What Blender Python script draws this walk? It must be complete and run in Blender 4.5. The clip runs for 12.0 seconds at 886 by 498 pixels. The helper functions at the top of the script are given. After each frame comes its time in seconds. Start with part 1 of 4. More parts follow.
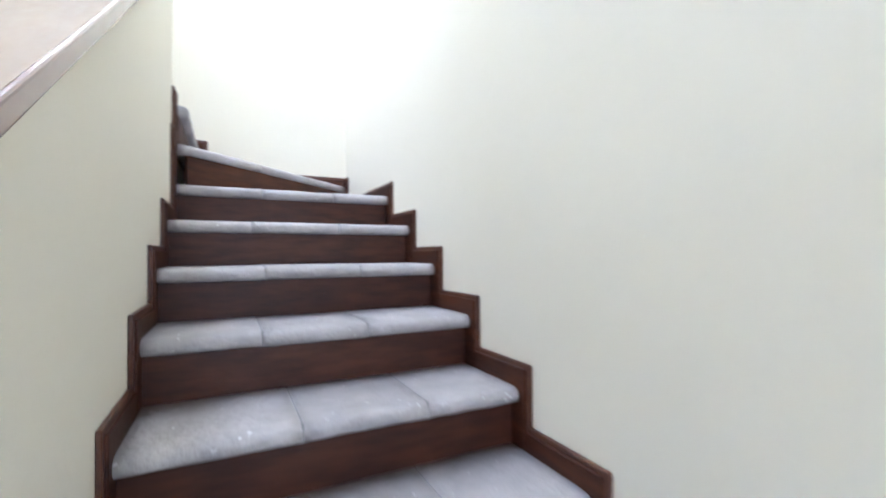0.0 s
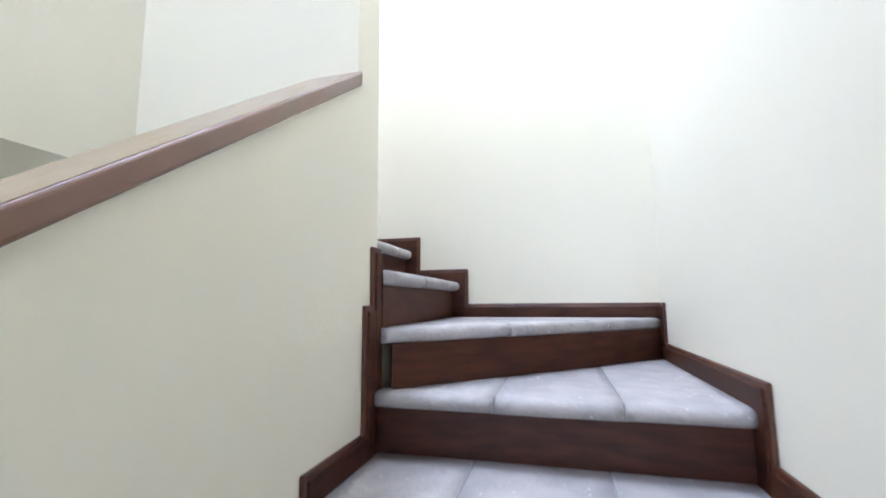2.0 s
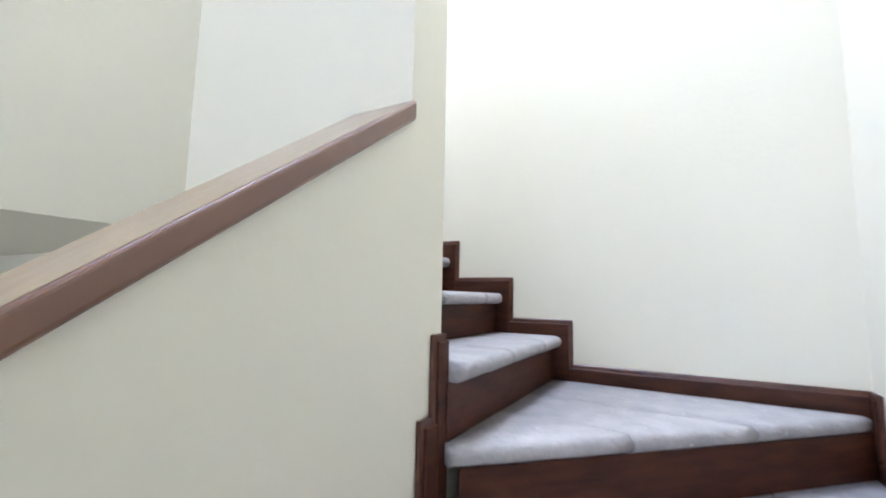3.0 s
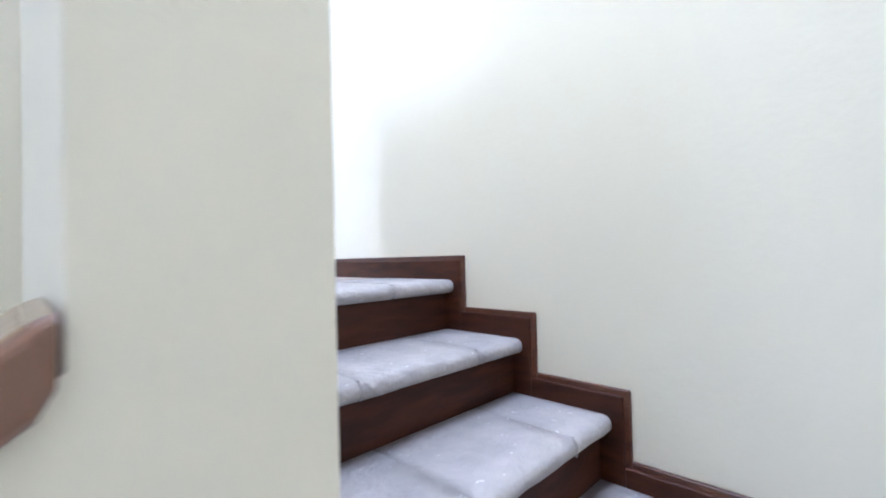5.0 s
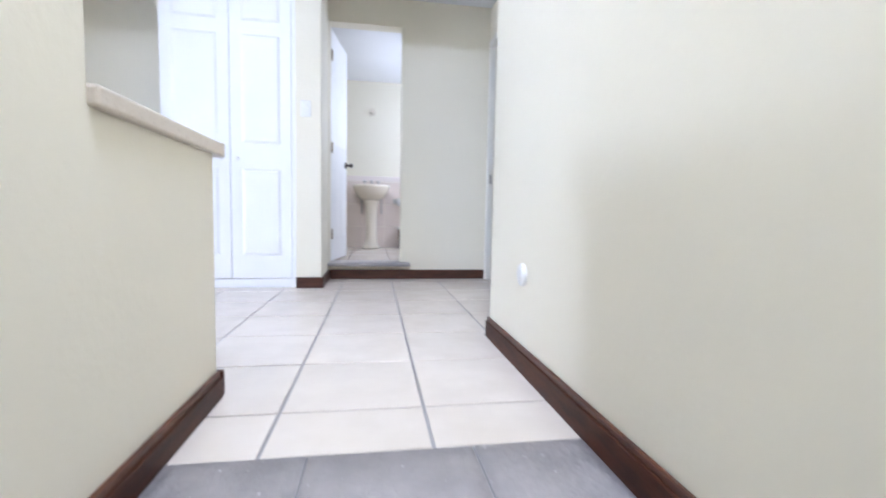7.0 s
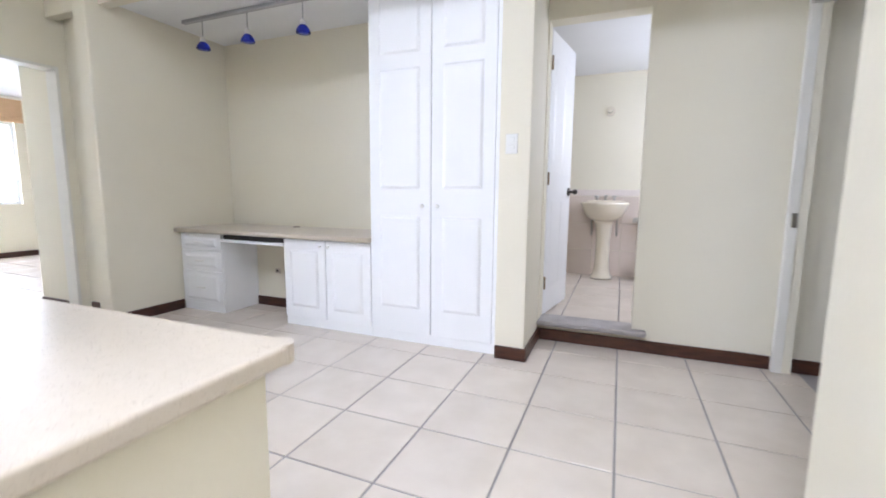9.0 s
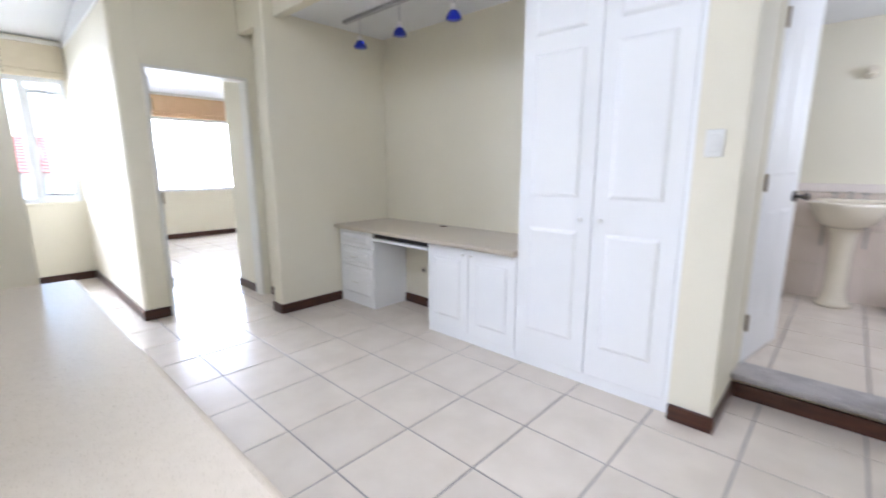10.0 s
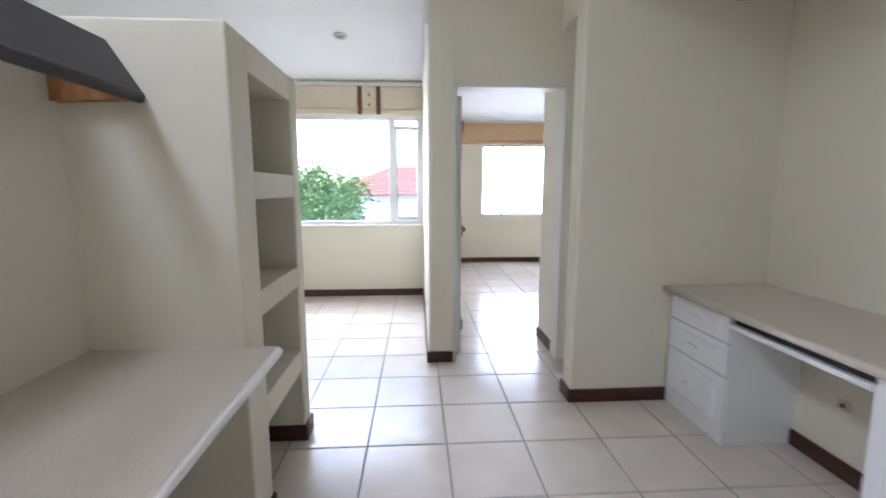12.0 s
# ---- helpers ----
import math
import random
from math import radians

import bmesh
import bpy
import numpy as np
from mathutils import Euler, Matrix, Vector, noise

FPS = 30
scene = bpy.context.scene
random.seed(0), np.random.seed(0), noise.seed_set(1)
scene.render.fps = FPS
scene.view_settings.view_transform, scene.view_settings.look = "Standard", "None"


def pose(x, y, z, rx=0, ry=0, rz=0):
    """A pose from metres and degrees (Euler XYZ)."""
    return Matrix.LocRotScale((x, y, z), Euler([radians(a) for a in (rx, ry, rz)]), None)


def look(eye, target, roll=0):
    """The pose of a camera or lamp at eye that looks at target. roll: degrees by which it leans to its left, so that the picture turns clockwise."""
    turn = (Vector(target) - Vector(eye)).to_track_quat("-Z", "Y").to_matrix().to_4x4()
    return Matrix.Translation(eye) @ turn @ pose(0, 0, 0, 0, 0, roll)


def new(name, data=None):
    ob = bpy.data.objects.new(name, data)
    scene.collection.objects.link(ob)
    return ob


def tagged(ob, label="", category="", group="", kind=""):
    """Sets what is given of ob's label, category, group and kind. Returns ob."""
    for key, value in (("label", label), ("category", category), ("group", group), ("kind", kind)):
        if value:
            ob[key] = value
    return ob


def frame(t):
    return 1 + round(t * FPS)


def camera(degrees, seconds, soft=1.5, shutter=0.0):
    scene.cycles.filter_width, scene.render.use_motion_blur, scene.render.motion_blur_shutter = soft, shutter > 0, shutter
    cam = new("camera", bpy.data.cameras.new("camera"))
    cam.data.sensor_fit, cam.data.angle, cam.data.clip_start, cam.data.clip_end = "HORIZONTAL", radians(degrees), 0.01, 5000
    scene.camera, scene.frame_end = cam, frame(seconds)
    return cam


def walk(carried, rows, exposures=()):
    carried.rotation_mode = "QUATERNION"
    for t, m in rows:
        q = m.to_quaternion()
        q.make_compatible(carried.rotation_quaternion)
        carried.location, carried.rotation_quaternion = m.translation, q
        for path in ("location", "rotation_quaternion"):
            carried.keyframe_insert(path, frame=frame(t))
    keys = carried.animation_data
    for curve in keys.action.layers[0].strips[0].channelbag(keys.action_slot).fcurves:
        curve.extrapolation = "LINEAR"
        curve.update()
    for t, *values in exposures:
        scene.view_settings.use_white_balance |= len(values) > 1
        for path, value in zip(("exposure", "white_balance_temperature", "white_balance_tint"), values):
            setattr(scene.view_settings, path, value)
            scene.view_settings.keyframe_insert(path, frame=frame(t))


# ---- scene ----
cam = camera(91.7, 12.0, soft=1.7, shutter=0.4)
PATH = [
    (0, (-3.376, -0.981, -1.259), (-1.588, -1.876, -1.237), -0.3),
    (0.5, (-3.076, -1.159, -1.147), (-1.126, -1.568, -0.971), 2.3),
    (1, (-2.785, -1.28, -0.971), (-0.8, -1.336, -0.731), 0.3),
    (1.5, (-2.54, -1.332, -0.807), (-0.591, -0.951, -0.572), 1.1),
    (2, (-2.319, -1.326, -0.651), (-0.4, -0.82, -0.408), -0.4),
    (2.5, (-2.113, -1.34, -0.517), (-0.266, -0.608, -0.289), 0.5),
    (3, (-1.951, -1.28, -0.383), (-0.213, -0.315, -0.163), 1.2),
    (3.2, (-1.876, -1.245, -0.342), (-0.159, -0.246, -0.117), 1.2),
    (4.8, (-1.252, -1.069, 0.065), (0.167, 0.341, 0.087), -1.2),
    (5, (-1.177, -1.047, 0.085), (0.247, 0.358, 0.123), -1.5),
    (5.5, (-0.978, -0.968, 0.15), (0.288, 0.58, 0.115), 0.6),
    (6, (-0.813, -0.856, 0.259), (0.178, 0.881, 0.255), 1.6),
    (6.5, (-0.653, -0.709, 0.415), (0.117, 1.137, 0.379), 0.3),
    (7, (-0.534, -0.533, 0.544), (-0.22, 1.437, 0.402), 1.1),
    (7.2, (-0.519, -0.463, 0.599), (-0.355, 1.527, 0.487), 1.0),
    (8.8, (-0.4, 0.162, 0.981), (-1.079, 2.031, 0.761), 1.0),
    (9, (-0.424, 0.245, 1.033), (-1.176, 2.08, 0.777), 0.5),
    (9.5, (-0.495, 0.429, 1.154), (-1.424, 2.171, 0.836), -1.0),
    (10, (-0.594, 0.628, 1.233), (-1.937, 2.061, 0.855), -0.1),
    (10.5, (-0.732, 0.82, 1.276), (-2.382, 1.912, 0.981), 0.4),
    (11, (-0.959, 1.025, 1.277), (-2.761, 1.855, 1.025), 1.5),
    (11.5, (-1.24, 1.218, 1.254), (-3.165, 1.706, 1.012), 0.7),
    (12, (-1.563, 1.328, 1.284), (-3.54, 1.448, 1.008), 0.0),
]
walk(cam, [(t, look(eye, target, roll)) for t, eye, target, roll in PATH],
     [(0, 4.42, 5180, 20), (1, 4.28, 5180, 20), (3, 3.98, 5150, 20), (5.0, 3.78, 5000, 22), (5.5, 3.73, 5080, 22), (7.2, 3.28, 5360, 22), (9.0, 3.2, 5720, 22), (10.0, 3.06, 5680, 21), (10.5, 2.8, 5660, 22), (12, 2.54, 5620, 22)])

# ---- world and light ----
world = bpy.data.worlds.new("sky")
scene.world = world
world.use_nodes = True
wn = world.node_tree
sky = wn.nodes.new("ShaderNodeTexSky")
sky.sky_type = "NISHITA"
sky.sun_disc = False
sky.sun_elevation = radians(55)
sky.sun_rotation = radians(68)
sky.air_density = 1.2
sky.dust_density = 0.8
wn.links.new(sky.outputs[0], wn.nodes["Background"].inputs[0])
wn.nodes["Background"].inputs[1].default_value = 0.15

sun = new("sun", bpy.data.lights.new("sun", "SUN"))
sun.data.energy = 1.5
sun.data.angle = radians(12)
sun.data.color = (1.0, 0.95, 0.88)
sun.matrix_world = look((20, 8, 31), (0, 0, 0))


def area_light(name, eye, target, w, h, watts):
    """An area lamp: sky light at a seen window, or fill at an unseen opening."""
    lamp = new(name, bpy.data.lights.new(name, "AREA"))
    lamp.data.shape = "RECTANGLE"
    lamp.data.size, lamp.data.size_y = w, h
    lamp.data.energy = watts
    lamp.data.color = (0.89, 0.955, 1.0)
    lamp.matrix_world = look(eye, target)
    return lamp


area_light("bay_window_light", (-11.5, -4.0, 2.3), (-6.8, 0.2, 1.5), 4.4, 3.0, 155)
area_light("bay_sky_light", (-11.0, -0.1, 5.8), (-6.8, 0.1, 1.5), 5.5, 3.2, 215)
area_light("bedroom_window_light", (-12.0, 4.5, 1.9), (-9.1, 3.9, 1.75), 4.2, 3.2, 140)
# Overhead lamps at added, unseen skylights; the void's follows from the canopy's shadow.
area_light("assumed_skylight_light", (-0.5, -0.35, 3.36), (-0.5, -0.35, 0), 0.75, 1.1, 7.6)
area_light("void_skylight_light", (-2.05, -0.13, 3.17), (-2.05, -0.13, 0), 1.5, 0.38, 4.3)
# Fill lamps at unseen, added openings, to brighten the spaces around them.
area_light("lower_fill_light", (-6.70, -0.9, -1.2), (-3, -0.9, -1.6), 1.3, 1.1, 1.6)
area_light("bathroom_fill_light", (0.58, 4.5, 1.75), (-0.8, 4.3, 1.35), 0.8, 0.6, 2.6)
area_light("side_room_fill_light", (1.98, 2.4, 1.5), (0.6, 2.6, 0.8), 1.0, 1.0, 0.45)

# ---- materials ----


def material(name, base, rough=0.5, metal=0.0, second=None, scale=6.0, mix=0.5, fine=60.0, bump=0.05, stretch=(1, 1, 1),
             piece=0.0, coat=0.0, specks=None, speck_scale=140.0, speck_at=0.66):
    """A surface with variation at two scales: broad mottling towards a second colour and fine relief."""
    m = bpy.data.materials.new(name)
    m.use_nodes = True
    t = m.node_tree
    b = t.nodes["Principled BSDF"]
    b.inputs["Metallic"].default_value = metal
    b.inputs["Coat Weight"].default_value = coat
    b.inputs["Coat Roughness"].default_value = 0.12
    where = t.nodes.new("ShaderNodeNewGeometry")
    mapped = t.nodes.new("ShaderNodeMapping")
    mapped.inputs["Scale"].default_value = stretch
    t.links.new(where.outputs["Position"], mapped.inputs["Vector"])
    broad = t.nodes.new("ShaderNodeTexNoise")
    broad.inputs["Scale"].default_value = scale
    broad.inputs["Detail"].default_value = 5
    t.links.new(mapped.outputs[0], broad.inputs["Vector"])
    ramp = t.nodes.new("ShaderNodeValToRGB")
    ramp.color_ramp.elements[0].position, ramp.color_ramp.elements[1].position = 0.35, 0.65
    other = second or tuple(c * 0.93 for c in base)
    ramp.color_ramp.elements[0].color = (*base, 1)
    ramp.color_ramp.elements[1].color = (*(p * (1 - mix) + q * mix for p, q in zip(base, other)), 1)
    t.links.new(broad.outputs["Fac"], ramp.inputs[0])
    out = ramp.outputs[0]
    small = t.nodes.new("ShaderNodeTexNoise")
    small.inputs["Scale"].default_value = fine
    small.inputs["Detail"].default_value = 4
    t.links.new(mapped.outputs[0], small.inputs["Vector"])
    if specks:
        dots = t.nodes.new("ShaderNodeTexNoise")
        dots.inputs["Scale"].default_value = speck_scale
        dots.inputs["Detail"].default_value = 2
        t.links.new(where.outputs["Position"], dots.inputs["Vector"])
        cut = t.nodes.new("ShaderNodeValToRGB")
        cut.color_ramp.elements[0].position, cut.color_ramp.elements[1].position = speck_at, speck_at + 0.05
        t.links.new(dots.outputs["Fac"], cut.inputs[0])
        over = t.nodes.new("ShaderNodeMix")
        over.data_type = "RGBA"
        over.inputs[7].default_value = (*specks, 1)
        t.links.new(cut.outputs[0], over.inputs[0])
        t.links.new(out, over.inputs[6])
        out = over.outputs[2]
    if piece:
        info = t.nodes.new("ShaderNodeObjectInfo")
        span = t.nodes.new("ShaderNodeMapRange")
        span.inputs["To Min"].default_value, span.inputs["To Max"].default_value = 1 - piece, 1 + piece
        t.links.new(info.outputs["Random"], span.inputs["Value"])
        hsv = t.nodes.new("ShaderNodeHueSaturation")
        t.links.new(span.outputs[0], hsv.inputs["Value"])
        t.links.new(out, hsv.inputs["Color"])
        out = hsv.outputs[0]
    t.links.new(out, b.inputs["Base Color"])
    gloss = t.nodes.new("ShaderNodeMapRange")
    gloss.inputs["To Min"].default_value, gloss.inputs["To Max"].default_value = max(rough - 0.08, 0.02), min(rough + 0.08, 1)
    t.links.new(small.outputs["Fac"], gloss.inputs["Value"])
    t.links.new(gloss.outputs[0], b.inputs["Roughness"])
    if bump:
        relief = t.nodes.new("ShaderNodeBump")
        relief.inputs["Strength"].default_value = bump
        relief.inputs["Distance"].default_value = 0.01
        t.links.new(small.outputs["Fac"], relief.inputs["Height"])
        t.links.new(relief.outputs[0], b.inputs["Normal"])
    return m


CREAM = material("cream_wall_paint", (0.80, 0.752, 0.615), 0.6, second=(0.775, 0.722, 0.575), scale=1.3, fine=45, bump=0.10)
CEILING = material("white_ceiling_paint", (0.82, 0.82, 0.81), 0.8, scale=1.5, fine=70, bump=0.12)
# Lighter tan: the sheen on the rail's top, put into its colour.
SHEENTAN = material("tan_sheen_rail_wood", (0.36, 0.245, 0.155), 0.32, second=(0.29, 0.19, 0.115), scale=5, mix=0.8, fine=30, bump=0.01, stretch=(0.4, 2, 1), coat=0.6)
WHITE = material("white_satin_lacquer", (0.87, 0.87, 0.865), 0.32, second=(0.84, 0.84, 0.83), scale=4, fine=30, bump=0.015)
TRIM = material("cream_satin_trim", (0.8, 0.775, 0.70), 0.55, scale=5, fine=40, bump=0.02)
WOOD = material("dark_varnished_wood", (0.068, 0.021, 0.008), 0.50, second=(0.030, 0.009, 0.004), scale=7, mix=0.9, fine=60,
                bump=0.06, stretch=(1, 1, 5), piece=0.14)
WOOD.node_tree.nodes["Principled BSDF"].inputs["Specular IOR Level"].default_value = 0.25
RIMWOOD = material("lighter_worn_rim_wood", (0.105, 0.037, 0.016), 0.36, second=(0.05, 0.016, 0.008), scale=9, mix=0.9, fine=60, bump=0.05, stretch=(1, 1, 3), piece=0.12)
BASEWOOD = material("dark_baseboard_wood", (0.08, 0.028, 0.014), 0.38, second=(0.04, 0.014, 0.008), scale=8, mix=0.9, fine=70, bump=0.05, stretch=(1, 1, 6))
RAIL = material("varnished_handrail_wood", (0.17, 0.072, 0.034), 0.38, second=(0.125, 0.052, 0.025), scale=4, mix=0.35, fine=14,
                bump=0.0, coat=1.0)
STONE = material("grey_basalt_tread_stone", (0.425, 0.395, 0.378), 0.62, second=(0.345, 0.32, 0.307), scale=11, mix=1.0, fine=48, bump=0.7,
                 piece=0.08, specks=(0.64, 0.63, 0.62), speck_scale=46, speck_at=0.70)
STONEJOINT = material("tread_joint_mortar", (0.275, 0.264, 0.258), 0.9, scale=20, fine=150, bump=0.2)
TILE = material("cream_glazed_floor_tile", (0.72, 0.645, 0.555), 0.22, second=(0.65, 0.575, 0.485), scale=5, mix=0.8, fine=35, bump=0.012, piece=0.03)
GROUT = material("grey_grout", (0.35, 0.328, 0.312), 0.9, second=(0.235, 0.22, 0.21), scale=3, fine=150, bump=0.2)
COUNTER = material("beige_laminate_worktop", (0.65, 0.575, 0.475), 0.3, second=(0.60, 0.525, 0.425), scale=40, fine=200, bump=0.01,
                   specks=(0.56, 0.485, 0.39), speck_scale=260, speck_at=0.62)
# Near-black for small fittings and for shade painted into the tray gap.
EDGEDARK = material("dark_fittings_and_gap_shade", (0.03, 0.022, 0.02), 0.6, scale=9, fine=60, bump=0.03)
CANOPY = material("dark_grey_canopy_paint", (0.055, 0.050, 0.052), 0.55, second=(0.075, 0.068, 0.068), scale=6, fine=90, bump=0.1)
PINE = material("orange_pine_wood", (0.42, 0.19, 0.06), 0.45, second=(0.30, 0.12, 0.035), scale=12, mix=0.9, fine=70, bump=0.05, stretch=(1, 4, 1))
PLASTIC = material("white_plastic", (0.82, 0.81, 0.77), 0.35, scale=9, fine=50, bump=0.0)
STEEL = material("brushed_steel", (0.5, 0.48, 0.45), 0.3, metal=1.0, scale=20, fine=200, bump=0.01)
BRONZE = material("aged_brass_hinge", (0.33, 0.25, 0.14), 0.38, metal=1.0, scale=30, fine=150, bump=0.02)
DARKMETAL = material("dark_metal_knob", (0.10, 0.09, 0.08), 0.3, metal=1.0, scale=30, fine=150, bump=0.02)
GREYMETAL = material("grey_lamp_track_metal", (0.45, 0.45, 0.46), 0.4, metal=0.6, scale=20, fine=120, bump=0.01)
PORCELAIN = material("cream_porcelain", (0.78, 0.71, 0.58), 0.12, scale=3, fine=20, bump=0.0, coat=0.4)
BATHTILE = material("pinkish_bath_wall_tile", (0.75, 0.65, 0.575), 0.2, second=(0.70, 0.60, 0.52), scale=6, fine=50, bump=0.02, piece=0.04)
BORDER = material("white_tile_border", (0.8, 0.72, 0.66), 0.25, scale=14, fine=60, bump=0.02)
BLIND = material("cream_roman_blind_cloth", (0.72, 0.64, 0.48), 0.9, second=(0.66, 0.57, 0.42), scale=12, fine=300, bump=0.12)
STRIPE = material("brown_blind_ribbon", (0.13, 0.055, 0.03), 0.9, scale=20, fine=300, bump=0.1)
TANBLIND = material("tan_blind_cloth", (0.66, 0.44, 0.26), 0.9, second=(0.60, 0.39, 0.22), scale=14, fine=300, bump=0.12)
ALUMINIUM = material("white_aluminium", (0.78, 0.79, 0.8), 0.35, metal=0.1, scale=10, fine=90, bump=0.01)
ROOF = material("red_clay_roof", (0.42, 0.17, 0.14), 0.8, second=(0.36, 0.13, 0.10), scale=4, fine=40, bump=0.2, piece=0.1)
FACADE = material("white_stucco_facade", (0.74, 0.73, 0.7), 0.85, scale=2, fine=30, bump=0.2)
LEAF = material("tree_leaves", (0.14, 0.26, 0.09), 0.5, second=(0.20, 0.34, 0.14), scale=3, mix=1.0, fine=40, bump=0.05)
WICKER = material("brown_wicker", (0.24, 0.16, 0.11), 0.8, second=(0.15, 0.10, 0.07), scale=30, mix=0.9, fine=90, bump=0.5)
PAPER = material("white_tissue_paper", (0.85, 0.84, 0.82), 0.95, scale=20, fine=200, bump=0.2)
BARK = material("tree_bark", (0.10, 0.075, 0.055), 0.9, scale=8, fine=60, bump=0.5, stretch=(1, 1, 0.3))
GROUND = material("lawn_and_paving", (0.16, 0.17, 0.12), 0.95, second=(0.24, 0.23, 0.2), scale=0.4, mix=0.9, fine=12, bump=0.2)
ASPHALT = material("street_asphalt", (0.06, 0.06, 0.06), 0.9, scale=2, fine=90, bump=0.2)


def glass(name, tint, rough=0.0):
    m = bpy.data.materials.new(name)
    m.use_nodes = True
    b = m.node_tree.nodes["Principled BSDF"]
    b.inputs["Base Color"].default_value = (*tint, 1)
    b.inputs["Transmission Weight"].default_value = 1.0
    b.inputs["Roughness"].default_value = rough
    b.inputs["IOR"].default_value = 1.45
    return m


PANE = glass("window_glass", (0.97, 0.99, 0.98))
BLUEGLASS = glass("cobalt_blue_glass", (0.02, 0.04, 0.65), 0.12)
SPOTGLASS = glass("frosted_lamp_lens", (0.7, 0.72, 0.7), 0.4)

# ---- building helpers ----


def box(bm, x0, x1, y0, y1, z0, z1):
    v = [bm.verts.new(p) for p in ((x0, y0, z0), (x1, y0, z0), (x1, y1, z0), (x0, y1, z0),
                                   (x0, y0, z1), (x1, y0, z1), (x1, y1, z1), (x0, y1, z1))]
    for f in ((3, 2, 1, 0), (4, 5, 6, 7), (0, 1, 5, 4), (1, 2, 6, 5), (2, 3, 7, 6), (3, 0, 4, 7)):
        bm.faces.new([v[i] for i in f])
    return v


def boxes(*rows, bevel=0.0, segments=2):
    bm = bmesh.new()
    for r in rows:
        box(bm, *r)
    if bevel:
        bmesh.ops.bevel(bm, geom=bm.edges[:], offset=bevel, segments=segments, affect="EDGES", profile=0.5)
    return bm


def tube(bm, a, b, r0, r1=None, sides=14):
    """A closed round bar from a to b."""
    r1 = r0 if r1 is None else r1
    a, b = Vector(a), Vector(b)
    m = Matrix.Translation((a + b) / 2) @ (b - a).to_track_quat("Z", "Y").to_matrix().to_4x4()
    bmesh.ops.create_cone(bm, cap_ends=True, segments=sides, radius1=r0, radius2=r1, depth=(b - a).length, matrix=m)
    return bm


def lathe(bm, profile, centre, sides=24, squash=1.0):
    """A turned shape about the vertical through centre. profile: (radius, height) from bottom to top."""
    rings = []
    for r, z in profile:
        rings.append([bm.verts.new((centre[0] + r * math.cos(2 * math.pi * i / sides),
                                    centre[1] + squash * r * math.sin(2 * math.pi * i / sides), centre[2] + z)) for i in range(sides)])
    for lo, hi in zip(rings, rings[1:]):
        for i in range(sides):
            bm.faces.new((lo[i], lo[(i + 1) % sides], hi[(i + 1) % sides], hi[i]))
    bm.faces.new(rings[0][::-1])
    bm.faces.new(rings[-1])
    return bm


def prism(outline, axis, lo, hi):
    """An outline in the plane across an axis, drawn out from lo to hi along it. Axis y: (x, z); x: (y, z); z: (x, y)."""
    bm = bmesh.new()
    at = {"x": lambda p, d: (d, p[0], p[1]), "y": lambda p, d: (p[0], d, p[1]), "z": lambda p, d: (p[0], p[1], d)}[axis]
    a = [bm.verts.new(at(p, lo)) for p in outline]
    b = [bm.verts.new(at(p, hi)) for p in outline]
    n = len(outline)
    bm.faces.new(a)
    bm.faces.new(b[::-1])
    for i in range(n):
        bm.faces.new((a[i], b[i], b[(i + 1) % n], a[(i + 1) % n]))
    bmesh.ops.recalc_face_normals(bm, faces=bm.faces[:])
    return bm


def mesh(name, bm, mat, smooth=False):
    bmesh.ops.recalc_face_normals(bm, faces=bm.faces[:])
    me = bpy.data.meshes.new(name)
    bm.to_mesh(me)
    bm.free()
    me.materials.append(mat)
    if smooth:
        for p in me.polygons:
            p.use_smooth = True
    return me


def part(name, bm, mat, parent, label="", smooth=False):
    ob = new(name, mesh(name, bm, mat, smooth))
    ob.parent = parent
    return tagged(ob, label)


def thing(name, label, category, group="", kind="", at=(0, 0, 0)):
    ob = new(name)
    ob.empty_display_size = 0.1
    ob.location = at
    return tagged(ob, label, category, group, kind)


def structure(name, bm, mat, label, category, smooth=False):
    return tagged(new(name, mesh(name, bm, mat, smooth)), label, category, "", "structure")


# ---- plan: x = 0 is the stair's east wall, y = 0 the top step's edge, z = 0 the upper floor ----
RISE = 0.188
TOP = 9
EAST_EDGE = {9: 0.0, 8: -0.295, 7: -0.583, 6: -0.857}
WEST_EDGE = {4: -1.093, 3: -1.415, 2: -1.71, 1: -2.015, 0: -2.319, -1: -2.624, -2: -2.929, -3: -3.234, -4: -3.539, -5: -3.844}
SOUTH = -1.815
NORTHSIDE = -0.749
INNER = -0.996
LOWER = -15 * RISE


def level(k):
    return -(TOP - k) * RISE


def ceiling_at(x):
    return 2.50 + 0.13 * (x + 6.72)


# ---- walls ----
structure("wall_east", boxes((0, 0.15, SOUTH - 0.15, 1.395, LOWER, 3.55), bevel=0.004), CREAM, "cream painted plaster wall beside the stairs", "wall")
structure("wall_south", boxes((-7.0, 0, SOUTH - 0.15, SOUTH, LOWER, 3.55)), CREAM, "cream painted plaster wall along the lower flight", "wall")
structure("wall_stair_inner", boxes((INNER - 0.160, INNER, NORTHSIDE, 0.26, LOWER, 3.45)), CREAM,
          "cream painted wall between stairwell and upper flight", "wall")
RAILEND = INNER - 0.160
SLOPE = 0.72
structure("wall_stair_half", prism([(RAILEND, LOWER), (RAILEND, 0.03), (-4.3, 0.03 - SLOPE * (4.3 + RAILEND)), (-4.3, LOWER)], "y", NORTHSIDE, NORTHSIDE + 0.14),
          CREAM, "cream half-height wall that follows the lower flight", "wall")
structure("wall_desk_back", boxes((-3.98, RAILEND, 0.13, 0.24, -0.197, 1.80)), CREAM, "cream partition behind the long desk", "wall")
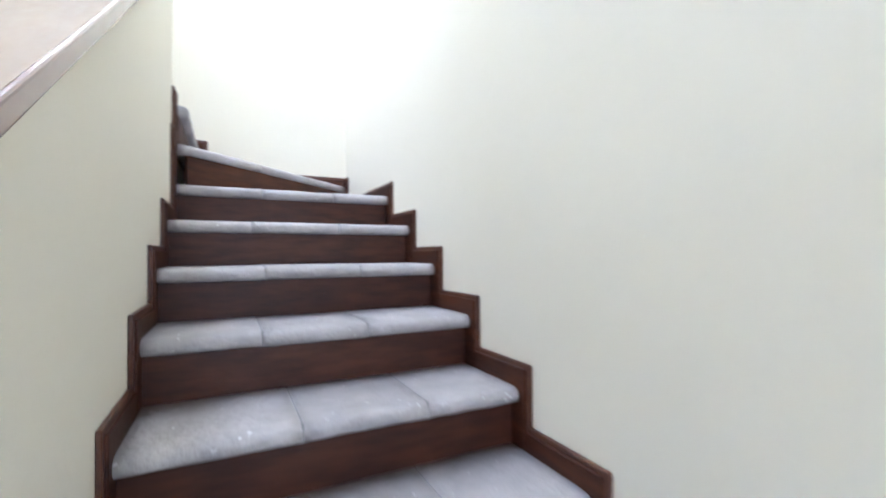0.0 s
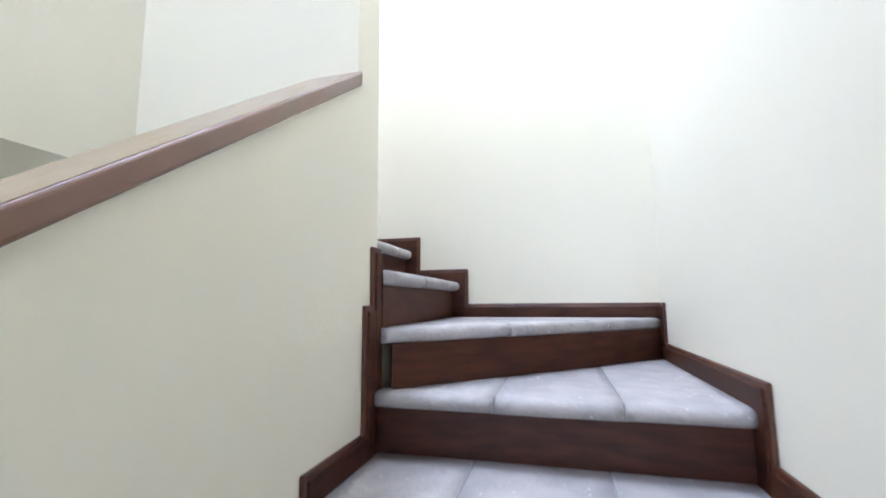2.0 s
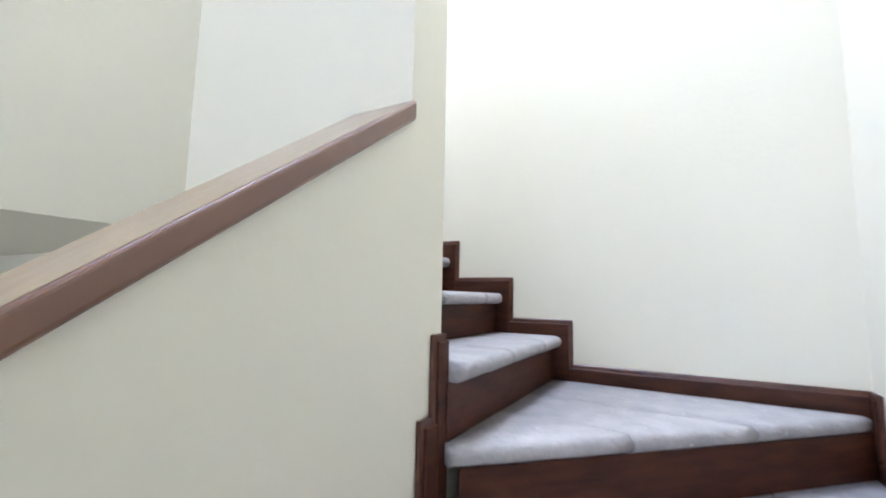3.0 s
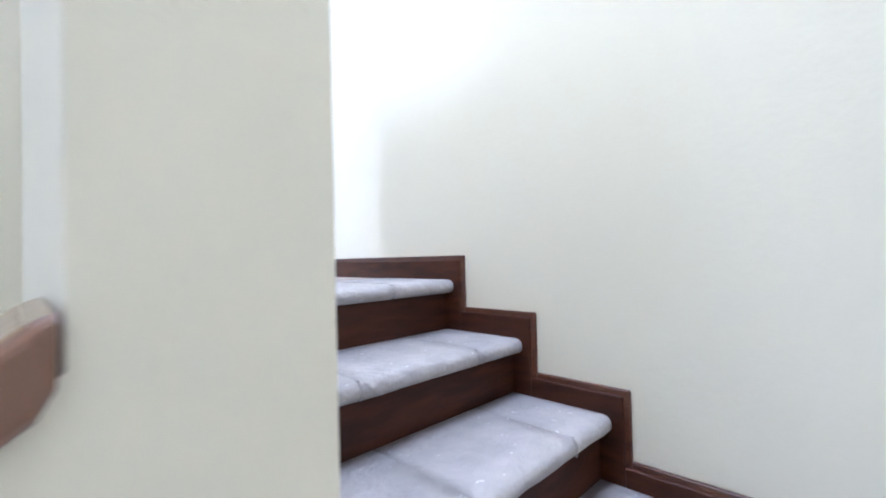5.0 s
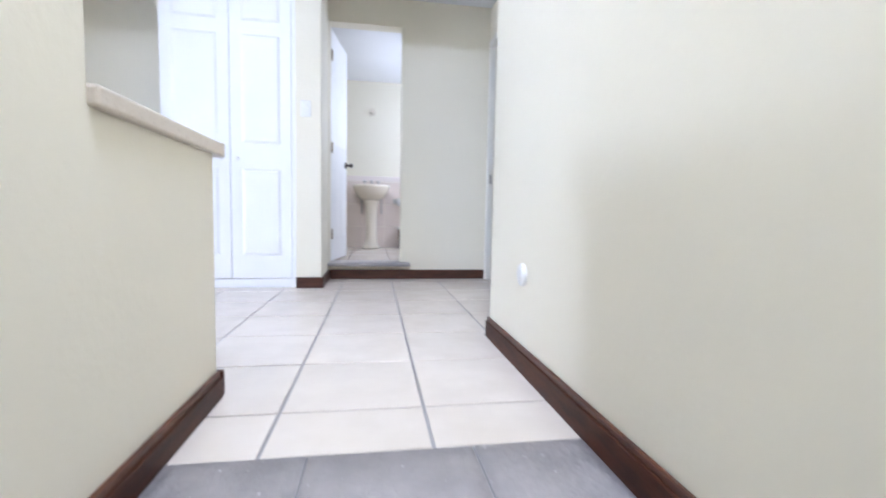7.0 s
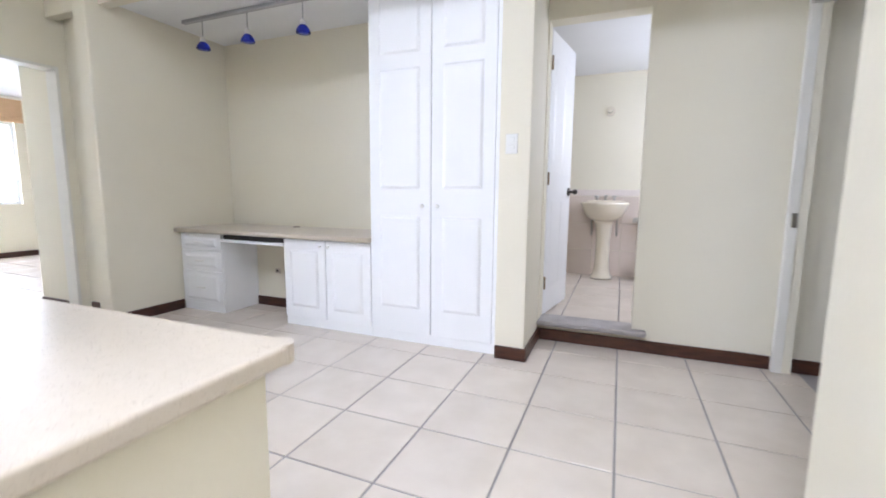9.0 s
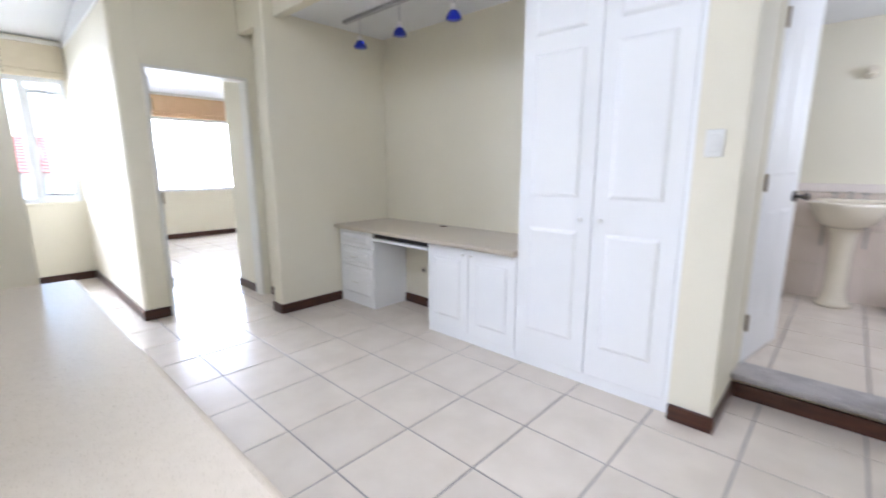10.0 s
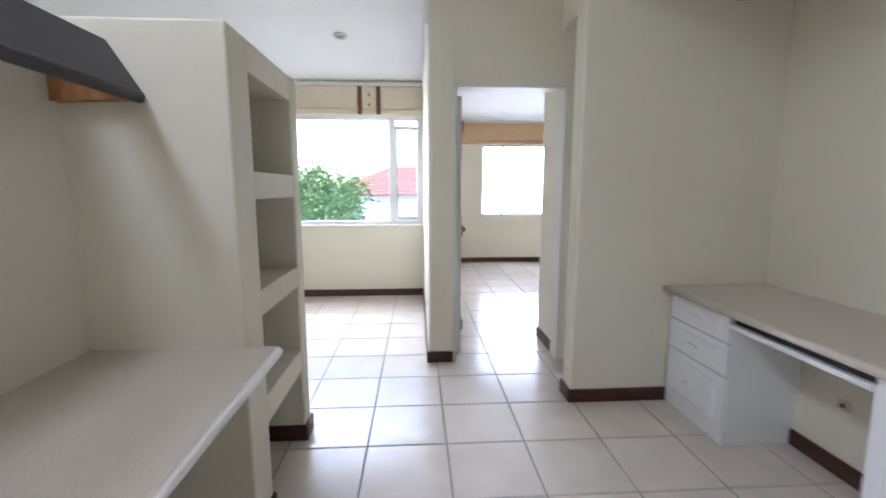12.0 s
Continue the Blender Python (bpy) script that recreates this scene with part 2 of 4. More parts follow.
# Unseen, added to close the stairwell; kept low to let window light over.
structure("wall_stair_west", boxes((-4.45, -4.3, SOUTH, 0.13, -0.197, 1.80)), CREAM, "unseen cream partition added at the head of the stairwell", "wall")
structure("wall_desk_half", boxes((INNER - 0.12, INNER, 0.26, 0.805, -0.02, 0.717)), CREAM, "cream half wall that carries the desk end", "wall")
structure("wall_corridor_south", boxes((0.15, 2.0, 1.25, 1.395, 0, 3.55)), CREAM, "cream painted wall beside the corridor", "wall")
# Added out of view to shut a gap that let direct sun in.
structure("wall_over_corridor", boxes((0.15, 0.27, 1.395, 2.42, 2.502, 3.55)), CREAM, "unseen cream wall added above the corridor opening to stop sun", "wall")
structure("wall_corridor_east", boxes((0.47, 0.55, 1.395, 2.42, 0, 2.4), (0.47, 0.55, 2.42, 3.24, 2.06, 2.4), (0.47, 0.55, 3.24, 3.288, 0, 2.4)), CREAM,
          "cream wall with an open doorway", "wall")
# Out of view; its opening is added for the side room's fill lamp.
structure("wall_room_east", boxes((2.0, 2.12, 1.25, 3.41, 0, 1.0), (2.0, 2.12, 1.25, 3.41, 2.0, 2.4), (2.0, 2.12, 1.25, 1.9, 1.0, 2.0), (2.0, 2.12, 2.9, 3.41, 1.0, 2.0)), CREAM, "cream wall of the side room", "wall")
structure("wall_bath", boxes((-0.93, -0.92, 3.29, 3.41, 0, 2.4), (-0.92, -0.31, 3.29, 3.41, 0, 0.115), (-0.92, -0.31, 3.29, 3.41, 2.17, 2.4),
                             (-0.31, 2.0, 3.29, 3.41, 0, 2.4)), CREAM, "cream wall with the bathroom doorway", "wall")
structure("wall_pier", boxes((-1.116, -0.93, 2.81, 3.41, 0, 2.4), bevel=0.005), CREAM, "cream wall pier between wardrobe and bathroom", "wall")
structure("wall_nook_back", boxes((-3.98, -1.118, 3.42, 3.57, 0, 2.4)), CREAM, "cream back wall of the desk alcove", "wall")
structure("wall_knee_space", boxes((-3.488, -2.824, 3.22, 3.419, 0.001, 0.61)), CREAM, "cream wall at the back of the knee space", "wall")
structure("wall_nook_west", boxes((-4.13, -3.98, 2.25, 3.57, 0, 3.3), bevel=0.012), CREAM, "cream side wall of the desk alcove", "wall")
structure("wall_recess", boxes((-4.64, -4.13, 2.46, 3.57, 0, 3.3)), CREAM, "cream recessed wall beside the bedroom doorway", "wall")
structure("wall_door", boxes((-4.76, -4.64, 1.592, 2.39, 2.0, 3.3), (-5.19, -4.642, 2.39, 3.57, 0, 3.3)), CREAM, "cream wall over the bedroom doorway", "wall")
post = boxes((-6.72, -4.64, 1.41, 1.59, 0, 3.3))
bmesh.ops.bevel(post, geom=[e for e in post.edges if all(v.co.x > -5 and v.co.y < 1.5 for v in e.verts)], offset=0.03, segments=4, affect="EDGES", profile=0.5)
structure("wall_post", post, CREAM, "cream wall between window bay and bedroom", "wall")
# The lower opening is unseen, added for the lower fill lamp.
structure("wall_window", boxes((-6.87, -6.72, -1.965, 1.59, -0.6, 0.86), (-6.87, -6.72, -1.965, 1.59, LOWER, -1.8), (-6.87, -6.72, -1.965, -1.6, -1.8, -0.6), (-6.87, -6.72, -0.2, 1.59, -1.8, -0.6), (-6.87, -6.72, -1.965, 1.59, 2.13, 3.3),
                               (-6.87, -6.72, -1.965, -1.0, 0.86, 2.13), (-6.87, -6.72, 1.385, 1.59, 0.86, 2.13)), CREAM,
          "cream outer wall with a wide window", "wall")
structure("wall_bedroom_west", boxes((-9.2, -9.06, 1.4, 5.0, -0.2, 0.81), (-9.2, -9.06, 1.4, 5.0, 2.05, 2.7),
                                     (-9.2, -9.06, 1.4, 2.44, 0.81, 2.05), (-9.2, -9.06, 4.0, 5.0, 0.81, 2.05)), CREAM,
          "cream bedroom wall with a wide window", "wall")
structure("wall_bedroom_north", boxes((-9.06, -5.19, 4.9, 5.0, -0.2, 2.7), (-5.19, -4.13, 3.57, 5.0, -0.2, 2.7)), CREAM, "cream bedroom wall", "wall")
structure("wall_bedroom_south", boxes((-9.06, -6.87, 1.4, 1.59, -0.2, 2.7)), CREAM, "cream bedroom wall", "wall")
structure("wall_bathroom_back", boxes((-1.9, 1.0, 5.38, 5.5, 0, 2.4)), CREAM, "cream bathroom wall above the tiles", "wall")
# The east opening is added out of view, for the bathroom's fill lamp.
structure("wall_bathroom_side", boxes((-2.0, -1.9, 3.41, 5.5, 0, 2.4), (0.6, 0.7, 3.41, 5.38, 0, 1.45), (0.6, 0.7, 3.41, 5.38, 2.05, 2.4), (0.6, 0.7, 3.41, 4.1, 1.45, 2.05), (0.6, 0.7, 4.9, 5.38, 1.45, 2.05)), CREAM, "cream bathroom side wall", "wall")
structure("wall_lower", boxes((-6.72, 0, 2.6, 2.72, LOWER, -0.197), (-6.85, -6.72, 1.59, 2.72, LOWER, -0.197), (-1.0, -0.9, 0.26, 2.6, LOWER, -0.197)), CREAM,
          "cream wall of the storey below", "wall")

# ---- ceilings ----
# The two openings are assumed, left for the overhead lamps.
sheet = bmesh.new()
for x0, x1, y0, y1 in ((-6.87, -2.82, SOUTH - 0.15, 2.34), (-2.82, -1.28, SOUTH - 0.15, -0.32), (-2.82, -1.28, 0.32, 2.34), (-1.28, -0.9, SOUTH - 0.15, 2.34),
                       (-0.1, 0.15, SOUTH - 0.15, 2.34), (-0.9, -0.1, SOUTH - 0.15, -0.92), (-0.9, -0.1, 0.22, 2.34)):
    v = [sheet.verts.new((x, y, ceiling_at(x) + up)) for up in (0, 0.12) for x, y in ((x0, y0), (x1, y0), (x1, y1), (x0, y1))]
    for f in ((3, 2, 1, 0), (4, 5, 6, 7), (0, 1, 5, 4), (1, 2, 6, 5), (2, 3, 7, 6), (3, 0, 4, 7)):
        sheet.faces.new([v[i] for i in f])
structure("ceiling", sheet, CEILING, "white sloping plaster ceiling", "ceiling")
structure("ceiling_alcove", boxes((-4.0, 2.1, 2.42, 3.57, 2.40, 2.5)), CEILING, "flat white plaster ceiling over the alcove", "ceiling")
structure("ceiling_corridor", boxes((0.15, 2.1, 1.25, 2.42, 2.40, 2.5)), CEILING, "flat white corridor ceiling", "ceiling")
structure("ceiling_bathroom", boxes((-2.0, 0.7, 3.41, 5.5, 2.33, 2.45)), CEILING, "white bathroom ceiling", "ceiling")
structure("ceiling_bedroom", boxes((-9.2, -4.76, 1.4, 5.0, 2.428, 2.62)), CEILING, "white bedroom ceiling", "ceiling")
structure("beam", boxes((-4.64, 0.15, 2.34, 2.42, 2.36, 3.5), bevel=0.004), CREAM, "cream beam along the alcove's front", "beam")

# Unseen opaque panels, added to keep direct sun out of the ceiling openings.
structure("stair_sun_blocker", boxes((-0.92, -0.08, -0.94, 0.24, 3.50, 3.52)), PLASTIC, "unseen opaque white panel that keeps sun out of the stair's ceiling opening", "skylight")
structure("stairwell_sun_blocker", boxes((-2.84, -1.26, -0.34, 0.34, 3.35, 3.37)), PLASTIC, "unseen opaque white panel that keeps sun out of the stairwell's ceiling opening", "skylight")

# Opaque panels out of view, added so no sun enters the fill lamps' openings.
structure("bathroom_sun_blocker", boxes((0.655, 0.675, 4.1, 4.9, 1.45, 2.05)), PLASTIC, "unseen opaque white panel that blocks sun at the bathroom's added opening", "window")
structure("side_room_sun_blocker", boxes((2.05, 2.07, 1.9, 2.9, 1.0, 2.0)), PLASTIC, "unseen opaque white panel that blocks sun at the side room's added opening", "window")

# ---- floors ----
structure("floor_slab", boxes((-6.72, -0.9, 0.24, 3.57, -0.185, -0.004), (-6.72, -4.45, -1.815, 0.24, -0.185, -0.004), (-0.99, 2.0, 0.40, 3.4, -0.185, -0.004),
                              (-9.06, -6.72, 1.59, 4.9, -0.185, -0.004), (-6.72, -4.0, 3.57, 4.9, -0.185, -0.004)), GROUT,
          "grey grout bed under the floor tiles", "floor")
structure("ceiling_lower", boxes((-6.72, -1.0, 0.241, 2.6, -0.196, -0.186), (-6.72, -4.451, SOUTH, 0.241, -0.196, -0.186)), CREAM, "cream ceiling of the storey below", "ceiling")
structure("floor_lower", boxes((-6.87, 0, SOUTH, 2.6, LOWER - 0.2, LOWER)), TILE, "cream tiled floor of the storey below", "floor")
structure("floor_bathroom", boxes((-1.9, 0.6, 3.41, 5.38, 0, 0.118)), GROUT, "grey grout bed of the bathroom floor", "floor")

# ---- stairs ----
stairs = thing("stairs", "winding staircase with grey stone treads and dark wooden risers", "stairs", kind="structure")


def stone(a, b, c, d, z):
    """A tread stone with a rounded front edge from a to b and its back from d to c."""
    bm = bmesh.new()
    thick, r = 0.05, 0.025
    rings = []
    steps = 7
    for j in range(steps + 1):
        f, k = Vector(a).lerp(Vector(b), j / steps), Vector(d).lerp(Vector(c), j / steps)
        run = (k - f).normalized()
        f = f + run * random.uniform(-0.0015, 0.0025)
        drop = random.uniform(0, 0.0022)
        pts = [(k, 0.0), (f + run * (r + 0.02), 0.0), (f + run * r, -drop)]
        for i in range(1, 6):
            w = math.pi * i / 6
            chip = random.uniform(-0.001, 0.0018)
            pts.append((f + run * (r - (r - chip) * math.sin(w)), -r + (r - drop) * math.cos(w)))
        pts += [(f + run * r, -thick), (k, -thick)]
        rings.append([bm.verts.new((p.x, p.y, z + h)) for p, h in pts])
    n = len(rings[0])
    for lo, hi in zip(rings, rings[1:]):
        for i in range(n):
            bm.faces.new((lo[i], lo[(i + 1) % n], hi[(i + 1) % n], hi[i]))
    bm.faces.new(rings[0])
    bm.faces.new(rings[-1][::-1])
    return bm


def tread(a, b, c, d, z, cuts):
    """A tread laid in stones, with joints at the shares cuts of its width."""
    a, b, c, d = (Vector(p) for p in (a, b, c, d))
    ends = [0.0, *cuts, 1.0]
    gap = 0.003 / (b - a).length
    for lo, hi in zip(ends, ends[1:]):
        lo2, hi2 = lo + (gap if lo else 0), hi - (gap if hi < 1 else 0)
        dz = random.uniform(-0.0015, 0.0015)
        part("tread_stone", stone(a.lerp(b, lo2), a.lerp(b, hi2), d.lerp(c, hi2), d.lerp(c, lo2), z + dz), STONE, stairs, smooth=True)
    for s in cuts:
        f, k = a.lerp(b, s), d.lerp(c, s)
        run = (k - f).normalized()
        side = Vector((-run.y, run.x)) * 0.004
        f = f + run * 0.006
        bm = bmesh.new()
        lo = [bm.verts.new((p.x, p.y, z - 0.045)) for p in (f - side, f + side, k + side, k - side)]
        hi = [bm.verts.new((p.x, p.y, z - 0.002)) for p in (f - side + run * 0.01, f + side + run * 0.01, k + side, k - side)]
        bm.faces.new(lo), bm.faces.new(hi)
        for i in range(4):
            bm.faces.new((lo[i], lo[(i + 1) % 4], hi[(i + 1) % 4], hi[i]))
        part("mortar_joint", bm, STONEJOINT, stairs)


EAST = -0.017
# how much higher the stones sit against their skirting
LIFT = {8: 0.006, 7: 0.014, 6: 0.020, 5: 0.018, 4: 0.013}
LOWER_LIFT = 0.013
NOSE, RISER = 0.045, 0.085
# upper flight
for k in (9, 8, 7, 6):
    y = EAST_EDGE[k]
    back = EAST_EDGE[k + 1] + RISER + 0.01 if k < 9 else 0.44
    cuts = {9: (0.31, 0.71), 8: (0.36, 0.78), 7: (0.42, 0.8), 6: (0.35, 0.72)}[k]
    tread((INNER + 0.017, y + NOSE), (EAST, y + NOSE), (EAST, back), (INNER + 0.017, back), level(k) + LIFT.get(k, 0), cuts)
    part("riser", boxes((INNER, 0, y + RISER, y + RISER + 0.02, level(k - 1) - 0.02, level(k) + LIFT.get(k, 0) - 0.05)), WOOD, stairs)
# winders
tread((INNER - 0.03, NORTHSIDE - 0.055), (-0.055, SOUTH + 0.017), (EAST, EAST_EDGE[6] + RISER + 0.01), (INNER + 0.0, EAST_EDGE[6] + RISER + 0.01), level(5) + LIFT[5], (0.36, 0.66))
riser5 = prism([(INNER - 0.005, NORTHSIDE - 0.06), (INNER + 0.02, NORTHSIDE - 0.045), (0, SOUTH + 0.02), (-0.03, SOUTH + 0.0)], "z", level(4) - 0.02, level(5) + LIFT[5] - 0.05)
part("riser", riser5, WOOD, stairs)
x4 = WEST_EDGE[4]
tread((x4 + NOSE, NORTHSIDE - 0.017), (x4 + NOSE, SOUTH + 0.017), (0.0, SOUTH + 0.017), (INNER + 0.01, NORTHSIDE - 0.017), level(4) + LIFT[4], (0.36, 0.7))
part("riser", boxes((x4 + RISER, x4 + RISER + 0.02, SOUTH, NORTHSIDE, level(3) - 0.02, level(4) + LIFT[4] - 0.05)), WOOD, stairs)
# lower flight
for k in (3, 2, 1, 0, -1, -2, -3, -4, -5):
    x, back = WEST_EDGE[k], WEST_EDGE[k + 1] + RISER + 0.01
    cuts = {3: (0.3, 0.66), 2: (0.33, 0.68), 1: (0.3, 0.62), 0: (0.37, 0.7)}.get(k, (0.34, 0.67))
    tread((x + NOSE, NORTHSIDE - 0.017), (x + NOSE, SOUTH + 0.017), (back, SOUTH + 0.017), (back, NORTHSIDE - 0.017), level(k) + LOWER_LIFT, cuts)
    part("riser", boxes((x + RISER, x + RISER + 0.02, SOUTH, NORTHSIDE, level(k - 1) - 0.02, level(k) + LOWER_LIFT - 0.05)), WOOD, stairs)
# the solid body under the steps
body = bmesh.new()
for k in (9, 8, 7, 6):
    box(body, INNER, 0, EAST_EDGE[k] + RISER + 0.02, 0.41 if k == 9 else EAST_EDGE[k + 1] + RISER + 0.02, LOWER, level(k) - 0.05)
box(body, INNER, 0, SOUTH, EAST_EDGE[6] + RISER + 0.02, LOWER, level(4) - 0.05)
for k in (4, 3, 2, 1, 0, -1, -2, -3, -4, -5):
    box(body, WEST_EDGE[k] + RISER + 0.02, INNER if k == 4 else WEST_EDGE[k + 1] + RISER + 0.02, SOUTH, NORTHSIDE, LOWER, level(k) - 0.05)
part("stair_core", body, CREAM, stairs)

# stepped skirting boards, each with a rim and a thicker inner board
HIGH = 0.09
skirt_east = thing("skirting_stair_east", "dark varnished stepped skirting board on the stair's outer wall", "skirting", kind="structure")


def skirt(parent, wall, side, axis, lo, hi, z0, z1, end=0.0):
    """One board of a stepped skirting on a wall at x or y = wall, proud towards side."""
    for thick, inset in ((0.012, 0.0), (0.019, 0.017)):
        s0, s1 = sorted((wall, wall + side * thick))
        l0, l1 = (lo + inset, hi + (inset if not end else 0)) if hi > lo else (lo, hi)
        rows = (s0, s1, l0, l1, z0, z1 - inset) if axis == "y" else (l0, l1, s0, s1, z0, z1 - inset)
        part("rim" if not inset else "board", boxes(rows, bevel=0.003, segments=1), WOOD if inset else RIMWOOD, parent)


for k in (9, 8, 7, 6):
    hi = 1.393 if k == 9 else EAST_EDGE[k + 1]
    skirt(skirt_east, 0, -1, "y", EAST_EDGE[k], hi, level(k - 1) - 0.02, level(k) + HIGH, end=1 if k == 9 else 0)
skirt(skirt_east, 0, -1, "y", SOUTH, EAST_EDGE[6], level(4) - 0.02, level(5) + HIGH)
skirt_south = thing("skirting_stair_south", "dark varnished stepped skirting board on the lower flight's outer wall", "skirting", kind="structure")
skirt_half = thing("skirting_stair_half_wall", "dark varnished stepped skirting board on the stair half wall", "skirting", kind="structure")
for k in (4, 3, 2, 1, 0, -1, -2, -3, -4, -5):
    hi = -0.02 if k == 4 else WEST_EDGE[k + 1]
    skirt(skirt_south, SOUTH, 1, "x", WEST_EDGE[k], hi, level(k - 1) - 0.02, level(k) + HIGH, end=1 if k == 4 else 0)
    if k < 4:
        skirt(skirt_half, NORTHSIDE, -1, "x", WEST_EDGE[k], -1.104 if k == 3 else WEST_EDGE[k + 1], level(k - 1) - 0.02, level(k) + HIGH)
skirt(skirt_south, SOUTH, 1, "x", -0.09, -0.02, level(4), level(5) + HIGH, end=1)
skirt(skirt_half, NORTHSIDE, -1, "x", -1.104, -1.051, level(3) - 0.02, level(5) + HIGH)
skirt(skirt_half, NORTHSIDE, -1, "x", -1.051, INNER + 0.012, level(4) - 0.02, level(6) + HIGH, end=1)
skirt_inner = thing("skirting_stair_inner", "dark varnished stepped skirting board on the stair's inner wall", "skirting", kind="structure")
skirt(skirt_inner, INNER, 1, "y", NORTHSIDE - 0.012, EAST_EDGE[7], level(5) - 0.02, level(6) + HIGH)
for k in (9, 8, 7):
    hi = 0.805 if k == 9 else EAST_EDGE[k + 1]
    skirt(skirt_inner, INNER, 1, "y", EAST_EDGE[k], hi, level(k - 1) - 0.02, level(k) + 0.078, end=1 if k == 9 else 0)

# handrail on the half wall
handrail = thing("handrail", "dark varnished wooden handrail cap on the half wall", "handrail", kind="structure")
run = Vector((1, 0, SLOPE)).normalized()
rail_bm = bmesh.new()
prof = []
LOW, HIGHER, SOFT = 0.010, 0.060, 0.010
for cy, cz, turn in ((NORTHSIDE - 0.020 + SOFT, LOW + SOFT, 180), (NORTHSIDE + 0.160 - SOFT, LOW + SOFT, 270), (NORTHSIDE + 0.160 - SOFT, HIGHER - SOFT, 0), (NORTHSIDE - 0.020 + SOFT, HIGHER - SOFT, 90)):
    for k in range(5):
        w = radians(turn + 22.5 * k)
        prof.append((cy + SOFT * math.cos(w), cz + SOFT * math.sin(w)))
ends = []
for x in (RAILEND - 0.004, RAILEND - 0.012, -4.3):
    z0 = 0.0 - SLOPE * (RAILEND - 0.012 - x)
    shrink = 0.8 if x > RAILEND - 0.01 else 1.0
    mid = (NORTHSIDE + 0.07, 0.046)
    ends.append([rail_bm.verts.new((x, mid[0] + (cy - mid[0]) * (1 - (1 - shrink) * 0.3), z0 + mid[1] + (cz - mid[1]) * shrink)) for cy, cz in prof])
for near, far in zip(ends, ends[1:]):
    for i in range(len(prof)):
        rail_bm.faces.new((near[i], near[(i + 1) % len(prof)], far[(i + 1) % len(prof)], far[i]))
rail_bm.faces.new(ends[0]), rail_bm.faces.new(ends[-1][::-1])
part("cap", rail_bm, RAIL, handrail)
# Thin strip whose tan colour imitates the wall's reflection in the varnish.
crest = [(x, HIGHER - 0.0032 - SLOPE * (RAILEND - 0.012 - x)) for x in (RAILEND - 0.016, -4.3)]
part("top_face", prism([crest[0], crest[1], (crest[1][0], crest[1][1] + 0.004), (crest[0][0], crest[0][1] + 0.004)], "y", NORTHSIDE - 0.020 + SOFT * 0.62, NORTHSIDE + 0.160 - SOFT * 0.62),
     SHEENTAN, handrail, "tan upper face with varnish sheen put into its colour")

# ---- baseboards ----


def baseboard(name, where, *rows):
    ob = thing(name, "dark varnished wooden baseboard along the " + where, "baseboard", kind="structure")
    for r in rows:
        part("board", boxes(r, bevel=0.003, segments=1), BASEWOOD, ob)
    return ob


B = 0.082
baseboard("baseboard_bath", "bathroom wall", (-0.914, 0.455, 3.275, 3.29, 0, B), (0.552, 2.0, 3.275, 3.29, 0, B))
baseboard("baseboard_pier", "wall pier", (-1.114, -0.916, 2.795, 2.81, 0, B), (-0.93, -0.915, 2.811, 3.289, 0, B))
baseboard("baseboard_nook_west", "alcove wall", (-3.98, -3.965, 2.236, 2.836, 0, B), (-4.13, -3.981, 2.235, 2.25, 0, B))
baseboard("baseboard_nook_back", "alcove back wall", (-3.488, -2.824, 3.205, 3.22, 0, B))
baseboard("baseboard_recess", "recess beside the doorway", (-4.6, -4.131, 2.445, 2.46, 0, B))
baseboard("baseboard_post", "wall end", (-4.64, -4.625, 1.396, 1.588, 0, B), (-6.72, -4.626, 1.395, 1.41, 0, B))
baseboard("baseboard_window", "window wall", (-6.72, -6.705, -1.8, 1.394, 0, B))
baseboard("baseboard_bedroom", "bedroom walls", (-9.06, -9.045, 1.6, 4.9, 0, B), (-5.19, -4.78, 2.375, 2.39, 0, B))
baseboard("baseboard_half_wall", "half wall under the desk", (INNER - 0.12, INNER + 0.018, 0.806, 0.822, 0, 0.078))

# ---- door frames and doors ----
frame_bed = thing("door_frame_bedroom", "thin cream door frame of the bedroom doorway", "door frame", kind="structure")
part("jamb", boxes((-4.77, -4.63, 1.588, 1.612, 0, 2.0), bevel=0.003), TRIM, frame_bed)
part("jamb", boxes((-4.77, -4.63, 2.368, 2.392, 0, 2.0), bevel=0.003), TRIM, frame_bed)
part("head", boxes((-4.77, -4.63, 1.588, 2.392, 1.98, 2.004), bevel=0.003), TRIM, frame_bed)
frame_side = thing("door_frame_corridor", "white door frame of the corridor doorway", "door frame", kind="structure")
part("jamb", boxes((0.455, 0.505, 3.235, 3.274, 0, 2.06), bevel=0.004), TRIM, frame_side)
part("jamb", boxes((0.455, 0.565, 2.40, 2.44, 0, 2.06), bevel=0.004), TRIM, frame_side)
part("head", boxes((0.455, 0.565, 2.40, 3.274, 2.05, 2.10), bevel=0.004), TRIM, frame_side)
part("strike_plate", boxes((0.47, 0.495, 3.228, 3.235, 0.86, 0.94), bevel=0.002), STEEL, frame_side, "brushed steel strike plate")


